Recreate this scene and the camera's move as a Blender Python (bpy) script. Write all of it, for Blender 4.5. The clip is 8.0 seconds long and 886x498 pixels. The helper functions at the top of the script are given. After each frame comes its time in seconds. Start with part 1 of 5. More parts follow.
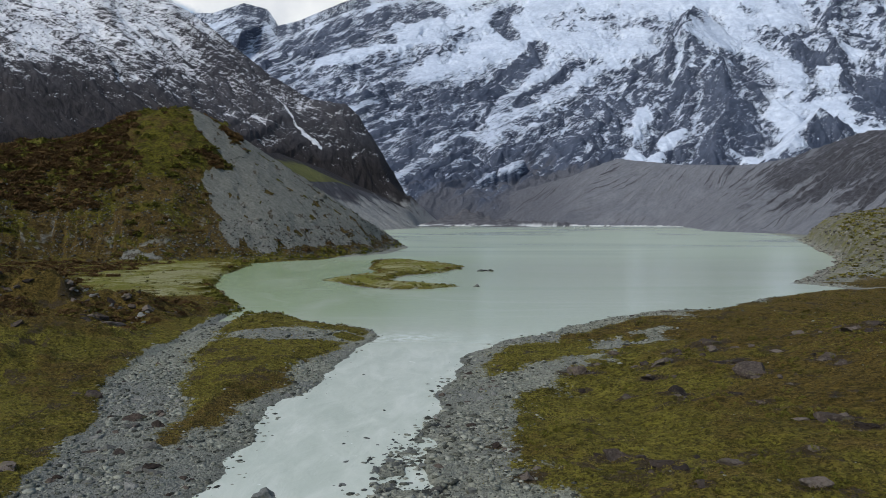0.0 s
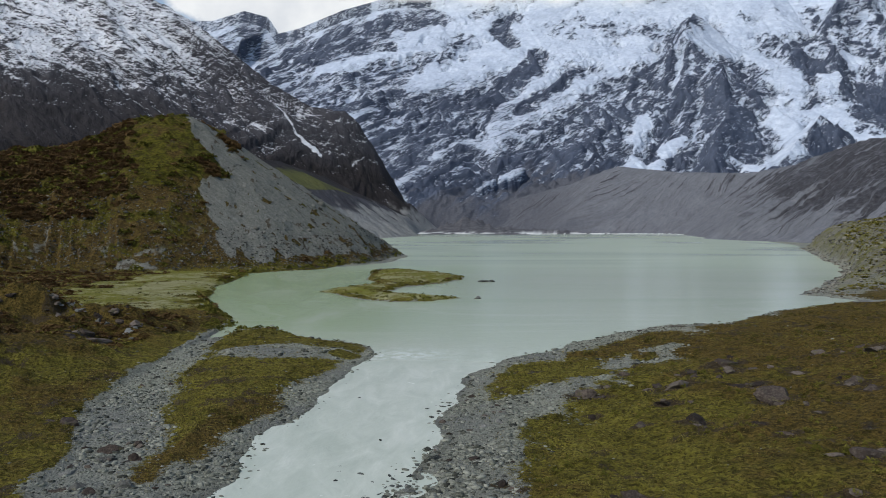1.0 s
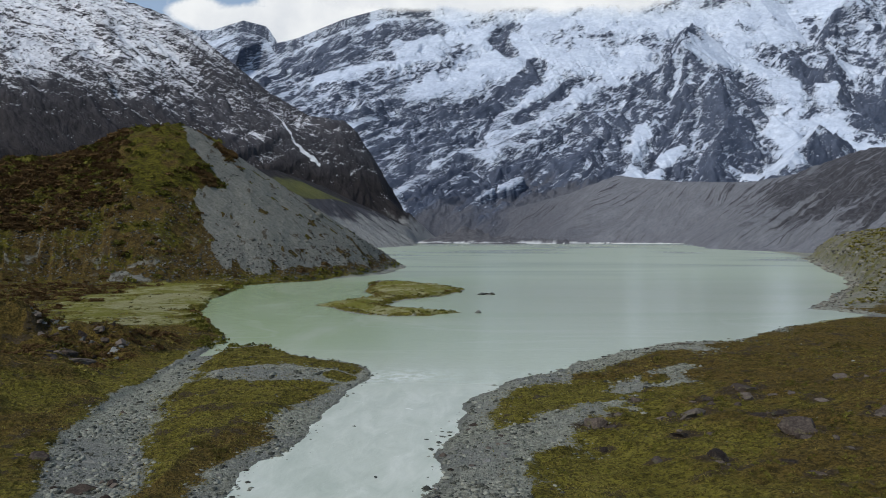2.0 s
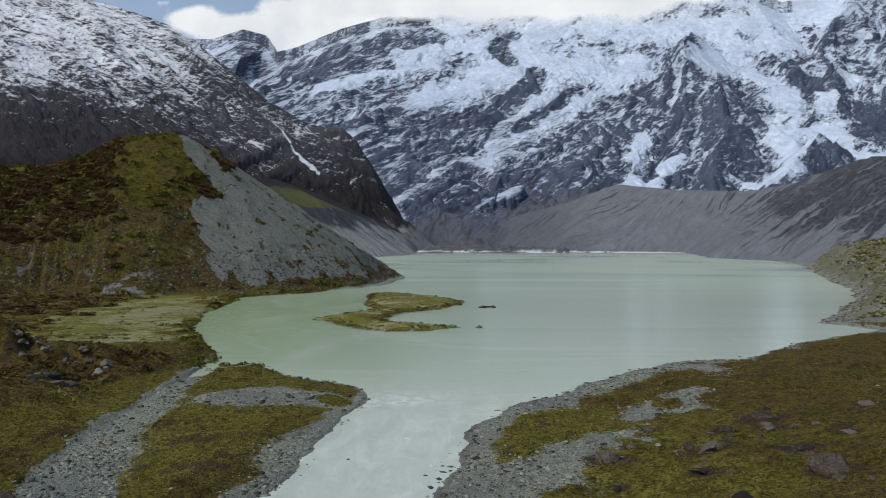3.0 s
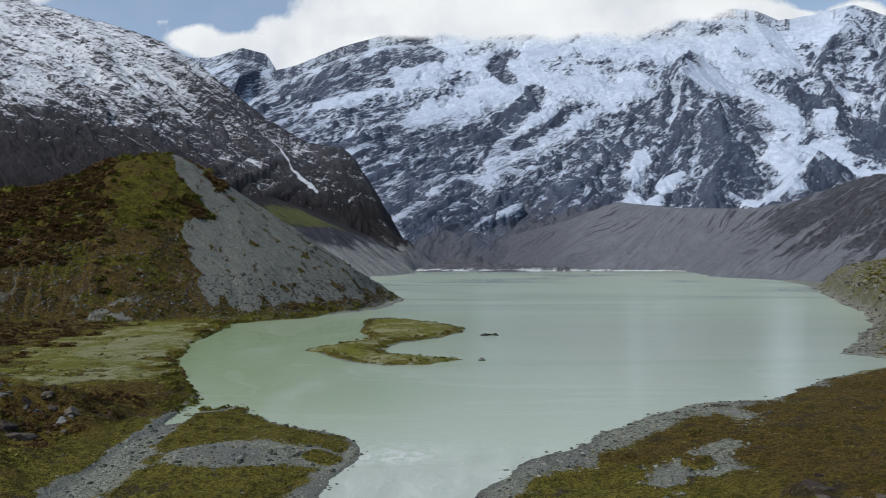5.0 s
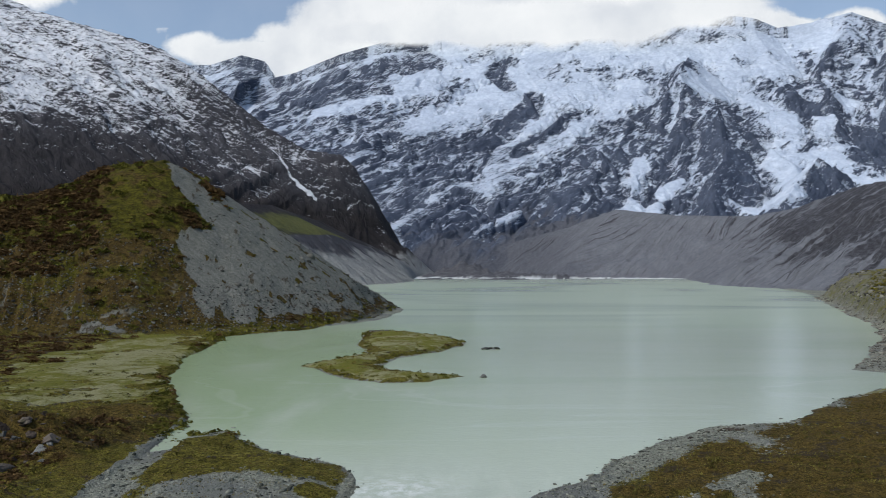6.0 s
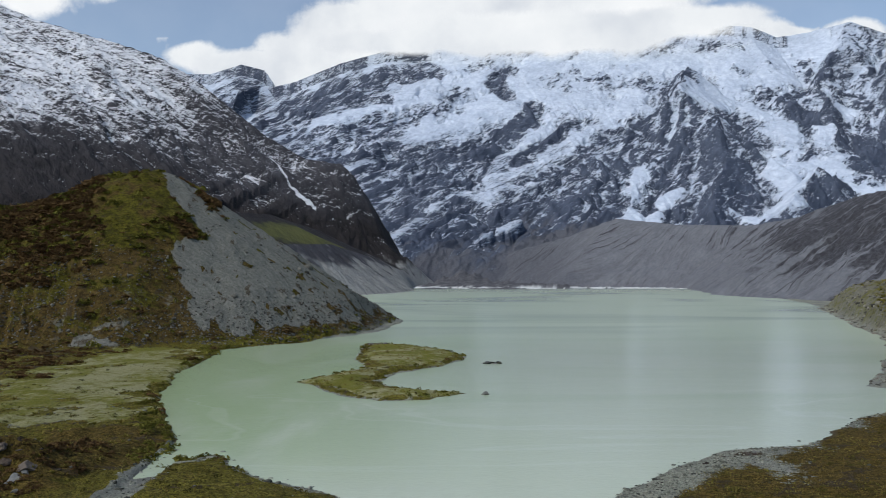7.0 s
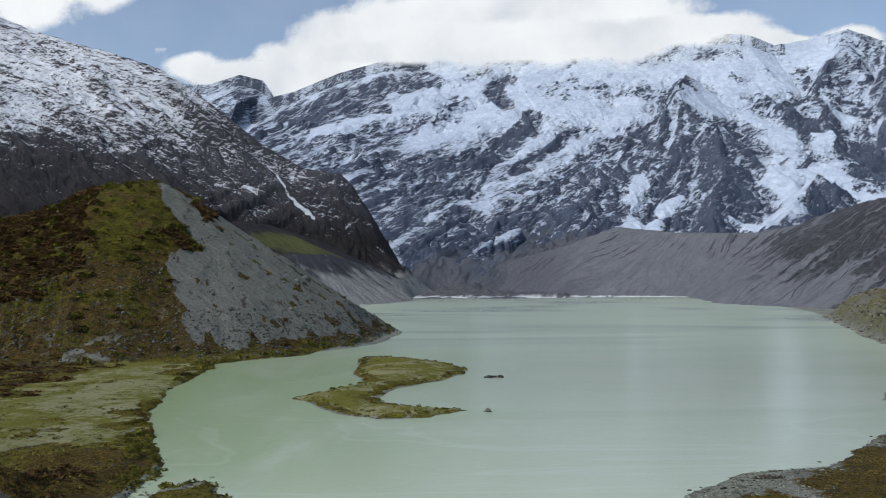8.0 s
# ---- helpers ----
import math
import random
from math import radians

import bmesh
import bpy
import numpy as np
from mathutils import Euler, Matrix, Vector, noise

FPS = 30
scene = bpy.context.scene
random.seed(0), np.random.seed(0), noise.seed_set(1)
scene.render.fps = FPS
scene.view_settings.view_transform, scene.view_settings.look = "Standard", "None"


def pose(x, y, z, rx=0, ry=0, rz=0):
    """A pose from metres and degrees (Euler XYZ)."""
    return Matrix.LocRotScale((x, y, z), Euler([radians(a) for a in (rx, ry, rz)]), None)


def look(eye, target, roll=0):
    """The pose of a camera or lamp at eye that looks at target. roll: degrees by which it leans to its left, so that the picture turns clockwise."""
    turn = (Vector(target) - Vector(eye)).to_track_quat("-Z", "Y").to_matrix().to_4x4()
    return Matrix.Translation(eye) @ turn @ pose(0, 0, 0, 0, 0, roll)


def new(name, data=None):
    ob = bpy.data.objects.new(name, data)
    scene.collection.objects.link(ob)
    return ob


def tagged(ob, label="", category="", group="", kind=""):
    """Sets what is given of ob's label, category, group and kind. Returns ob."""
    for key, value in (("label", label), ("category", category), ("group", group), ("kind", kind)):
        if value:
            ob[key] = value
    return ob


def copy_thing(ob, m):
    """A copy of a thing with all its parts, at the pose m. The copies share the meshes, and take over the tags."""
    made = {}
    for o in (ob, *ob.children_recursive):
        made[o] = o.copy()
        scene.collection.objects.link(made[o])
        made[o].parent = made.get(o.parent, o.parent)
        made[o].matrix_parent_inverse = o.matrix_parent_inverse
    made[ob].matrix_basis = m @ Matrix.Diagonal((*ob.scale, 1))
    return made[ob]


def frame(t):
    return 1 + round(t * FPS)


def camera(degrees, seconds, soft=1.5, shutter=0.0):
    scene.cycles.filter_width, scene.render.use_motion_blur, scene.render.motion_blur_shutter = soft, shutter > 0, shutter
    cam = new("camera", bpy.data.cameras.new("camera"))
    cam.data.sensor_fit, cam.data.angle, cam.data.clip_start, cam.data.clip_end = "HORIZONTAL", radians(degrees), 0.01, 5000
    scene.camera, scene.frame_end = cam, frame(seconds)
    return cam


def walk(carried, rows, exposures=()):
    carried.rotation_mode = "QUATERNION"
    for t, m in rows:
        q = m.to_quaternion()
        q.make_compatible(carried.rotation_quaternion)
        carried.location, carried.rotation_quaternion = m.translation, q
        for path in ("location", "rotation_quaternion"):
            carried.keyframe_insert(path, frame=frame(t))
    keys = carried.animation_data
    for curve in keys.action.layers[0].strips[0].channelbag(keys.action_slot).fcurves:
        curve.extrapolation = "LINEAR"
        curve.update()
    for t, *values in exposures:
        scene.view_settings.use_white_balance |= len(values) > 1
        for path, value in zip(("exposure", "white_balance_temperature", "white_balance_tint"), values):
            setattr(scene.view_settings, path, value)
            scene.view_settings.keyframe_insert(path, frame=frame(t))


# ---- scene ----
cam = camera(59.2, 8.0, 0.8)
PATH = [
    (0, (0.831, -2.602, 24.171), (0.825, -0.604, 24.085), 0.0),
    (0.5, (0.763, 0.801, 24.585), (0.758, 2.799, 24.507), 0.0),
    (1, (0.729, 4.067, 25.035), (0.723, 6.066, 24.968), -0.0),
    (1.5, (0.605, 7.403, 25.524), (0.601, 9.402, 25.469), -0.0),
    (3, (0.432, 17.557, 27.488), (0.43, 19.556, 27.465), -0.0),
    (3.5, (0.364, 21.019, 28.145), (0.362, 23.019, 28.134), -0.1),
    (4, (0.325, 24.368, 28.791), (0.324, 26.368, 28.791), -0.1),
    (4.5, (0.232, 27.847, 29.466), (0.232, 29.847, 29.478), -0.1),
    (6, (-0.271, 38.551, 32.199), (-0.268, 40.551, 32.238), -0.1),
    (6.5, (-0.414, 42.221, 32.763), (-0.409, 44.221, 32.815), -0.1),
    (7, (-0.513, 45.956, 33.309), (-0.509, 47.955, 33.371), -0.1),
    (7.5, (-0.552, 49.72, 33.828), (-0.547, 51.718, 33.901), -0.2),
    (8, (-0.675, 53.402, 34.223), (-0.669, 55.4, 34.308), -0.4),
]
walk(cam, [(t, look(eye, target, roll)) for t, eye, target, roll in PATH], [(0, 0.05, 6450, 9), (1.7, 0.02, 6450, 9), (4.5, 0.0, 6400, 9), (8, 0.0, 6350, 9)])

# ---- world, sun, exposure ----
SUN_UP, SUN_TURN = radians(47), radians(-128)
world = bpy.data.worlds.new("sky")
scene.world = world
world.use_nodes = True
wn = world.node_tree.nodes
sky = wn.new("ShaderNodeTexSky")
sky.sky_type, sky.sun_disc = "NISHITA", False
sky.sun_elevation, sky.sun_rotation = SUN_UP, SUN_TURN
sky.air_density, sky.dust_density, sky.ozone_density = 1.0, 1.1, 1.7
world.node_tree.links.new(sky.outputs[0], wn["Background"].inputs[0])
wn["Background"].inputs[1].default_value = 0.125
sun = new("sun", bpy.data.lights.new("sun", "SUN"))
sun.data.energy, sun.data.angle, sun.data.color = 2.4, radians(5), (1.0, 0.975, 0.94)
sun_way = Vector((math.sin(SUN_TURN) * math.cos(SUN_UP), math.cos(SUN_TURN) * math.cos(SUN_UP), math.sin(SUN_UP)))
sun.matrix_world = look(tuple(sun_way * 500), (0, 0, 0))

# ---- materials ----


class Nodes:
    """Short writing for node materials."""

    def __init__(self, name):
        self.mat = bpy.data.materials.new(name)
        self.mat.use_nodes = True
        self.t = self.mat.node_tree
        self.p = self.t.nodes["Principled BSDF"]
        self.pos = self.t.nodes.new("ShaderNodeTexCoord").outputs["Object"]

    def put(self, socket, value):
        if isinstance(value, bpy.types.NodeSocket):
            self.t.links.new(value, socket)
        else:
            socket.default_value = value

    def attr(self, name):
        n = self.t.nodes.new("ShaderNodeAttribute")
        n.attribute_name = name
        return n.outputs["Fac"]

    def random(self):
        return self.t.nodes.new("ShaderNodeObjectInfo").outputs["Random"]

    def island(self):
        return self.t.nodes.new("ShaderNodeNewGeometry").outputs["Random Per Island"]

    def up(self):
        n = self.t.nodes.new("ShaderNodeSeparateXYZ")
        self.put(n.inputs[0], self.t.nodes.new("ShaderNodeNewGeometry").outputs["Normal"])
        return n.outputs[2]

    def height(self):
        n = self.t.nodes.new("ShaderNodeSeparateXYZ")
        self.put(n.inputs[0], self.pos)
        return n.outputs[2]

    def noise(self, size, detail=5.0, rough=0.55, stretch=None, warp=0.0, turn=None, shift=None):
        n = self.t.nodes.new("ShaderNodeTexNoise")
        n.inputs["Scale"].default_value = 1.0 / size
        n.inputs["Detail"].default_value, n.inputs["Roughness"].default_value = detail, rough
        n.inputs["Distortion"].default_value = warp
        m = self.t.nodes.new("ShaderNodeMapping")
        m.vector_type = "TEXTURE"
        self.put(m.inputs[0], self.pos)
        if stretch:
            m.inputs["Scale"].default_value = stretch
        if shift:
            m.inputs["Location"].default_value = shift
        if turn:
            m.inputs["Rotation"].default_value = [radians(a) for a in turn]
        self.put(n.inputs["Vector"], m.outputs[0])
        return n.outputs["Fac"]

    def streaks(self, a, b, size, stretch):
        """Noise drawn out down a slope, by two attributes."""
        v = self.t.nodes.new("ShaderNodeCombineXYZ")
        self.put(v.inputs[0], self.math("MULTIPLY", self.attr(a), 1.0 / size))
        self.put(v.inputs[1], self.math("MULTIPLY", self.attr(b), 1.0 / (size * stretch)))
        n = self.t.nodes.new("ShaderNodeTexNoise")
        n.inputs["Scale"].default_value, n.inputs["Detail"].default_value, n.inputs["Roughness"].default_value = 1.0, 6.0, 0.62
        n.inputs["Distortion"].default_value = 0.1
        self.put(n.inputs["Vector"], v.outputs[0])
        return n.outputs["Fac"]

    def cells(self, size, kind="F1", out="Distance"):
        n = self.t.nodes.new("ShaderNodeTexVoronoi")
        n.feature = kind
        n.inputs["Scale"].default_value = 1.0 / size
        self.put(n.inputs["Vector"], self.pos)
        return n.outputs[out]

    def math(self, op, a, b=0.0, clamp=False):
        n = self.t.nodes.new("ShaderNodeMath")
        n.operation, n.use_clamp = op, clamp
        self.put(n.inputs[0], a)
        self.put(n.inputs[1], b)
        return n.outputs[0]

    def step(self, a, low, high, to_low=0.0, to_high=1.0):
        n = self.t.nodes.new("ShaderNodeMapRange")
        n.interpolation_type = "SMOOTHSTEP"
        self.put(n.inputs["Value"], a)
        for key, v in (("From Min", low), ("From Max", high), ("To Min", to_low), ("To Max", to_high)):
            self.put(n.inputs[key], v)
        return n.outputs["Result"]

    def mix(self, f, a, b, blend="MIX"):
        n = self.t.nodes.new("ShaderNodeMix")
        n.data_type, n.blend_type = "RGBA", blend
        self.put(n.inputs[0], f)
        self.put(n.inputs[6], (*a, 1) if isinstance(a, tuple) else a)
        self.put(n.inputs[7], (*b, 1) if isinstance(b, tuple) else b)
        return n.outputs[2]

    def ramp(self, f, *colours):
        """Colours spread evenly over 0.3 to 0.7."""
        n = self.t.nodes.new("ShaderNodeValToRGB")
        e = n.color_ramp.elements
        while len(e) < len(colours):
            e.new(0.5)
        for k, c in enumerate(colours):
            e[k].position, e[k].color = 0.3 + 0.4 * k / (len(colours) - 1), (*c, 1)
        self.put(n.inputs[0], f)
        return n.outputs[0]

    def bump(self, height, depth, strength=1.0):
        n = self.t.nodes.new("ShaderNodeBump")
        n.inputs["Strength"].default_value, n.inputs["Distance"].default_value = strength, depth
        self.put(n.inputs["Height"], height)
        self.put(self.p.inputs["Normal"], n.outputs[0])

    def done(self, colour, rough=0.9, spec=0.3):
        self.put(self.p.inputs["Base Color"], (*colour, 1) if isinstance(colour, tuple) else colour)
        self.put(self.p.inputs["Roughness"], rough)
        self.p.inputs["Specular IOR Level"].default_value = spec
        return self.mat


def ground_material():
    m = Nodes("valley_ground")
    fine, mid, big = m.noise(0.5, 5, 0.7), m.noise(4, 5, 0.6), m.noise(26, 4, 0.6)
    stones = m.math("ADD", m.cells(0.45, out="Color"), 0.0)
    grey = m.mix(0.55, m.ramp(fine, (0.07, 0.071, 0.054), (0.255, 0.258, 0.198), (0.47, 0.47, 0.37)), m.mix(0.7, (0.255, 0.258, 0.198), stones, "OVERLAY"))
    grey = m.mix(m.step(big, 0.4, 0.65), grey, (0.195, 0.198, 0.172))
    green = m.ramp(m.math("ADD", m.math("MULTIPLY", mid, 0.5), m.math("MULTIPLY", fine, 0.5)), (0.060, 0.054, 0.010), (0.172, 0.15, 0.024), (0.27, 0.232, 0.05))
    brown = m.ramp(fine, (0.058, 0.038, 0.010), (0.128, 0.087, 0.021), (0.19, 0.138, 0.038))
    parched = m.math("ADD", m.math("MULTIPLY", big, 0.5), m.math("ADD", m.math("MULTIPLY", mid, 0.4), m.math("MULTIPLY", m.attr("dry"), 0.24)))
    cover = m.mix(m.step(parched, 0.46, 0.60), green, brown)
    # dark specks put the shade between tussocks into the colour
    cover = m.mix(m.step(m.noise(1.3, 5, 0.7), 0.40, 0.52, 0.6, 0.0), cover, (0.034, 0.029, 0.008))
    cover = m.mix(m.step(m.noise(0.42, 4, 0.7), 0.42, 0.51, 0.75, 0.0), cover, (0.030, 0.024, 0.007))
    patch = m.math("ADD", m.math("MULTIPLY", m.noise(22, 6, 0.65, (1.0, 1.3, 1), 0.9), 0.6), m.math("MULTIPLY", m.noise(3.5, 5, 0.7), 0.4))
    sand = m.mix(m.step(patch, 0.42, 0.56), m.ramp(fine, (0.18, 0.168, 0.08), (0.29, 0.275, 0.14), (0.38, 0.36, 0.20)), m.ramp(fine, (0.08, 0.08, 0.012), (0.155, 0.15, 0.024), (0.22, 0.205, 0.045)))
    g = m.step(m.math("ADD", m.attr("grass"), m.math("ADD", m.math("MULTIPLY", m.math("SUBTRACT", mid, 0.5), 1.3), m.math("MULTIPLY", m.math("SUBTRACT", fine, 0.5), 1.3))), 0.34, 0.62)
    col = m.mix(g, grey, cover)
    # hill: green cap, brown scrub, grey scree
    hillside = m.mix(m.step(m.math("ADD", m.math("MULTIPLY", big, 0.6), m.math("ADD", m.math("MULTIPLY", m.noise(7, 5, 0.65), 0.4), m.step(m.height(), 28, 60, 0.035, -0.045))), 0.46, 0.54), m.ramp(mid, (0.035, 0.033, 0.005), (0.085, 0.078, 0.009), (0.13, 0.115, 0.016)), m.ramp(m.math("ADD", m.math("MULTIPLY", fine, 0.5), m.math("MULTIPLY", mid, 0.5)), (0.034, 0.023, 0.008), (0.096, 0.064, 0.018), (0.165, 0.12, 0.038)))
    hillside = m.mix(m.step(m.noise(1.5, 4, 0.7), 0.42, 0.55, 0.6, 0.0), hillside, (0.024, 0.017, 0.008))
    col = m.mix(m.attr("hill"), col, hillside)
    col = m.mix(m.attr("shrub"), col, m.ramp(mid, (0.024, 0.016, 0.008), (0.062, 0.038, 0.014), (0.11, 0.075, 0.026)))
    scree = m.ramp(m.math("ADD", m.math("MULTIPLY", m.noise(1.6, 7, 0.75), 0.65), m.math("MULTIPLY", m.noise(3.2, 5, 0.65, (3.2, 0.8, 2.0), 0.3, (0, 30, -25)), 0.35)), (0.085, 0.085, 0.071), (0.168, 0.167, 0.141), (0.27, 0.266, 0.225))
    sc = m.step(m.math("ADD", m.attr("scree"), m.math("MULTIPLY", m.math("SUBTRACT", mid, 0.5), 0.8)), 0.35, 0.6)
    col = m.mix(sc, col, scree)
    rubble = m.mix(m.step(m.noise(7, 6, 0.7, (1.6, 0.7, 1)), 0.42, 0.60), m.ramp(fine, (0.06, 0.055, 0.042), (0.17, 0.16, 0.13), (0.28, 0.27, 0.22)), m.ramp(mid, (0.07, 0.066, 0.016), (0.135, 0.127, 0.035), (0.19, 0.182, 0.10)))
    col = m.mix(m.math("MULTIPLY", m.attr("rubble"), 0.85), col, rubble)
    col = m.mix(m.step(m.math("ADD", m.attr("soil"), m.math("MULTIPLY", m.math("SUBTRACT", fine, 0.5), 1.2)), 0.35, 0.6), col, m.ramp(fine, (0.03, 0.022, 0.012), (0.055, 0.04, 0.022), (0.10, 0.08, 0.05)))
    col = m.mix(m.step(m.math("ADD", m.attr("sand"), m.math("MULTIPLY", m.math("SUBTRACT", mid, 0.5), 0.9)), 0.3, 0.6), col, sand)
    col = m.mix(m.attr("debris"), col, m.ramp(m.noise(14, 5, 0.7), (0.05, 0.05, 0.054), (0.095, 0.094, 0.10), (0.15, 0.148, 0.152)))
    col = m.mix(m.attr("silt"), col, (0.70, 0.71, 0.68))
    wet = m.step(m.height(), 0.02, 0.22, 0.72, 1.0)
    dark = m.t.nodes.new("ShaderNodeMix")
    dark.data_type, dark.blend_type = "RGBA", "MULTIPLY"
    dark.inputs[0].default_value = 1.0
    m.put(dark.inputs[6], col)
    m.put(dark.inputs[7], wet)
    m.bump(m.math("ADD", m.math("MULTIPLY", fine, 0.8), m.math("MULTIPLY", mid, 1.2)), 0.9)
    return m.done(dark.outputs[2], m.step(m.height(), 0.0, 0.3, 0.5, 0.97), 0.08)


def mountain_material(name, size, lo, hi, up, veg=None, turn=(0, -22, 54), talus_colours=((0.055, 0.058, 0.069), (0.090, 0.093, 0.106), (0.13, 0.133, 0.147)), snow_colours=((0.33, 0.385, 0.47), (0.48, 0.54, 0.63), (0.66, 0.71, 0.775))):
    """Broken rock under new snow; the snow keeps to what the attribute says and lies on the ledges' tops. up: the way up the slope."""
    m = Nodes(name)
    crag = dict(detail=10, rough=0.66, stretch=(2.6, 0.9, 0.8), warp=0.35, turn=turn)
    ledge = dict(detail=8, rough=0.66, stretch=(2.6, 0.9, 0.8), warp=0.3, turn=turn)
    chip = dict(detail=5, rough=0.68, stretch=(2.2, 0.9, 0.8), turn=turn)
    strata = m.noise(150 * size, **crag)
    small = m.noise(48 * size, **ledge)
    grain = m.noise(9 * size, 4, 0.7)
    above = m.noise(150 * size, shift=tuple(-16 * size * u for u in up), **crag)
    nearer = m.noise(48 * size, shift=tuple(-6 * size * u for u in up), **ledge)
    fine = m.noise(17 * size, **chip)
    next_ = m.noise(17 * size, shift=tuple(-3 * size * u for u in up), **chip)
    top = m.math("ADD", m.math("MULTIPLY", m.math("SUBTRACT", strata, above), 3.0), m.math("MULTIPLY", m.math("SUBTRACT", small, nearer), 3.0))
    top = m.math("ADD", top, m.math("MULTIPLY", m.math("SUBTRACT", fine, next_), 1.8))
    calm = m.step(m.attr("ice"), 0.2, 0.9, 1.0, 0.5)
    top = m.math("MULTIPLY", top, calm)
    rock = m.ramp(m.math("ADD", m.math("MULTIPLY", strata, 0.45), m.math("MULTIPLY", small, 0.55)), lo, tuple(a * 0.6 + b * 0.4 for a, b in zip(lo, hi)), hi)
    if veg:
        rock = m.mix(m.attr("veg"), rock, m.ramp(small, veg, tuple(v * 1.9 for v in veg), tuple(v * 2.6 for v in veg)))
        rock = m.mix(m.attr("turf"), rock, m.ramp(m.math("ADD", m.math("MULTIPLY", grain, 0.5), m.math("MULTIPLY", small, 0.5)), (0.028, 0.032, 0.010), (0.085, 0.088, 0.022), (0.13, 0.12, 0.04)))
    rock = m.mix(m.attr("talus"), rock, m.ramp(m.math("ADD", m.math("MULTIPLY", grain, 0.6), m.math("MULTIPLY", strata, 0.4)), *talus_colours))
    lie = m.math("ADD", m.attr("snow"), m.math("ADD", top, m.math("MULTIPLY", m.math("SUBTRACT", strata, 0.5), m.math("MULTIPLY", calm, -0.9))))
    s = m.math("MULTIPLY", m.step(lie, 0.42, 0.62), m.step(m.attr("snow"), 0.0, 0.08))
    folds = m.noise(46 * size, 6, 0.6, (0.9, 2.2, 0.5), 0.6, (0, -30, 20))
    # blue-grey shading of ledges and folds is put into the snow's tone
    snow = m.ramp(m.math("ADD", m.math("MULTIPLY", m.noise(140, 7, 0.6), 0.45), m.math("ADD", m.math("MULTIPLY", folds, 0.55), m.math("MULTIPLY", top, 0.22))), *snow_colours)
    relief = m.math("ADD", m.math("ADD", m.math("MULTIPLY", strata, 0.8), m.math("MULTIPLY", small, 0.6)), m.math("MULTIPLY", fine, 0.34))
    m.bump(m.math("MULTIPLY", relief, m.math("MULTIPLY", calm, m.step(s, 0.3, 1.0, 1.0, 0.45))), 26.0 * size, 0.9)
    return m.done(m.mix(s, rock, snow), m.step(s, 0, 1, 0.9, 0.7), 0.2)


def wall_material():
    m = Nodes("moraine_wall")
    mid, grain, fine = m.noise(30, 6, 0.65), m.noise(6, 5, 0.7), m.noise(2, 3, 0.6)
    col = m.ramp(m.math("ADD", m.math("MULTIPLY", mid, 0.4), m.math("MULTIPLY", grain, 0.6)), (0.100, 0.103, 0.113), (0.148, 0.152, 0.164), (0.205, 0.209, 0.222))
    # darker towards the far west end, to meet the talus behind
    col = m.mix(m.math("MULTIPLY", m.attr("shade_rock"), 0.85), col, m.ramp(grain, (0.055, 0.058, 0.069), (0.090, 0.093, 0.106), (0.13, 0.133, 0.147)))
    rills = m.streaks("run", "fall", 0.7, 14.0)
    # darker along the rills that also shape the bump
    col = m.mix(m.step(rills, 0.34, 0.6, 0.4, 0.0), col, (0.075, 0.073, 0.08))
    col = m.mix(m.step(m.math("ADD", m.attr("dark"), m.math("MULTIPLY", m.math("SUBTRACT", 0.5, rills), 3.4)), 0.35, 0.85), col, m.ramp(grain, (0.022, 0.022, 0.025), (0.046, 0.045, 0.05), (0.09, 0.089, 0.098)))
    col = m.mix(m.step(m.math("ADD", m.attr("veg"), m.math("MULTIPLY", m.math("SUBTRACT", mid, 0.5), 0.8)), 0.4, 0.65), col, m.ramp(fine, (0.05, 0.045, 0.018), (0.09, 0.075, 0.03), (0.13, 0.11, 0.05)))
    m.bump(m.math("ADD", m.math("ADD", grain, m.math("MULTIPLY", rills, 0.7)), m.math("MULTIPLY", fine, 0.5)), 3.4, 0.8)
    return m.done(col)


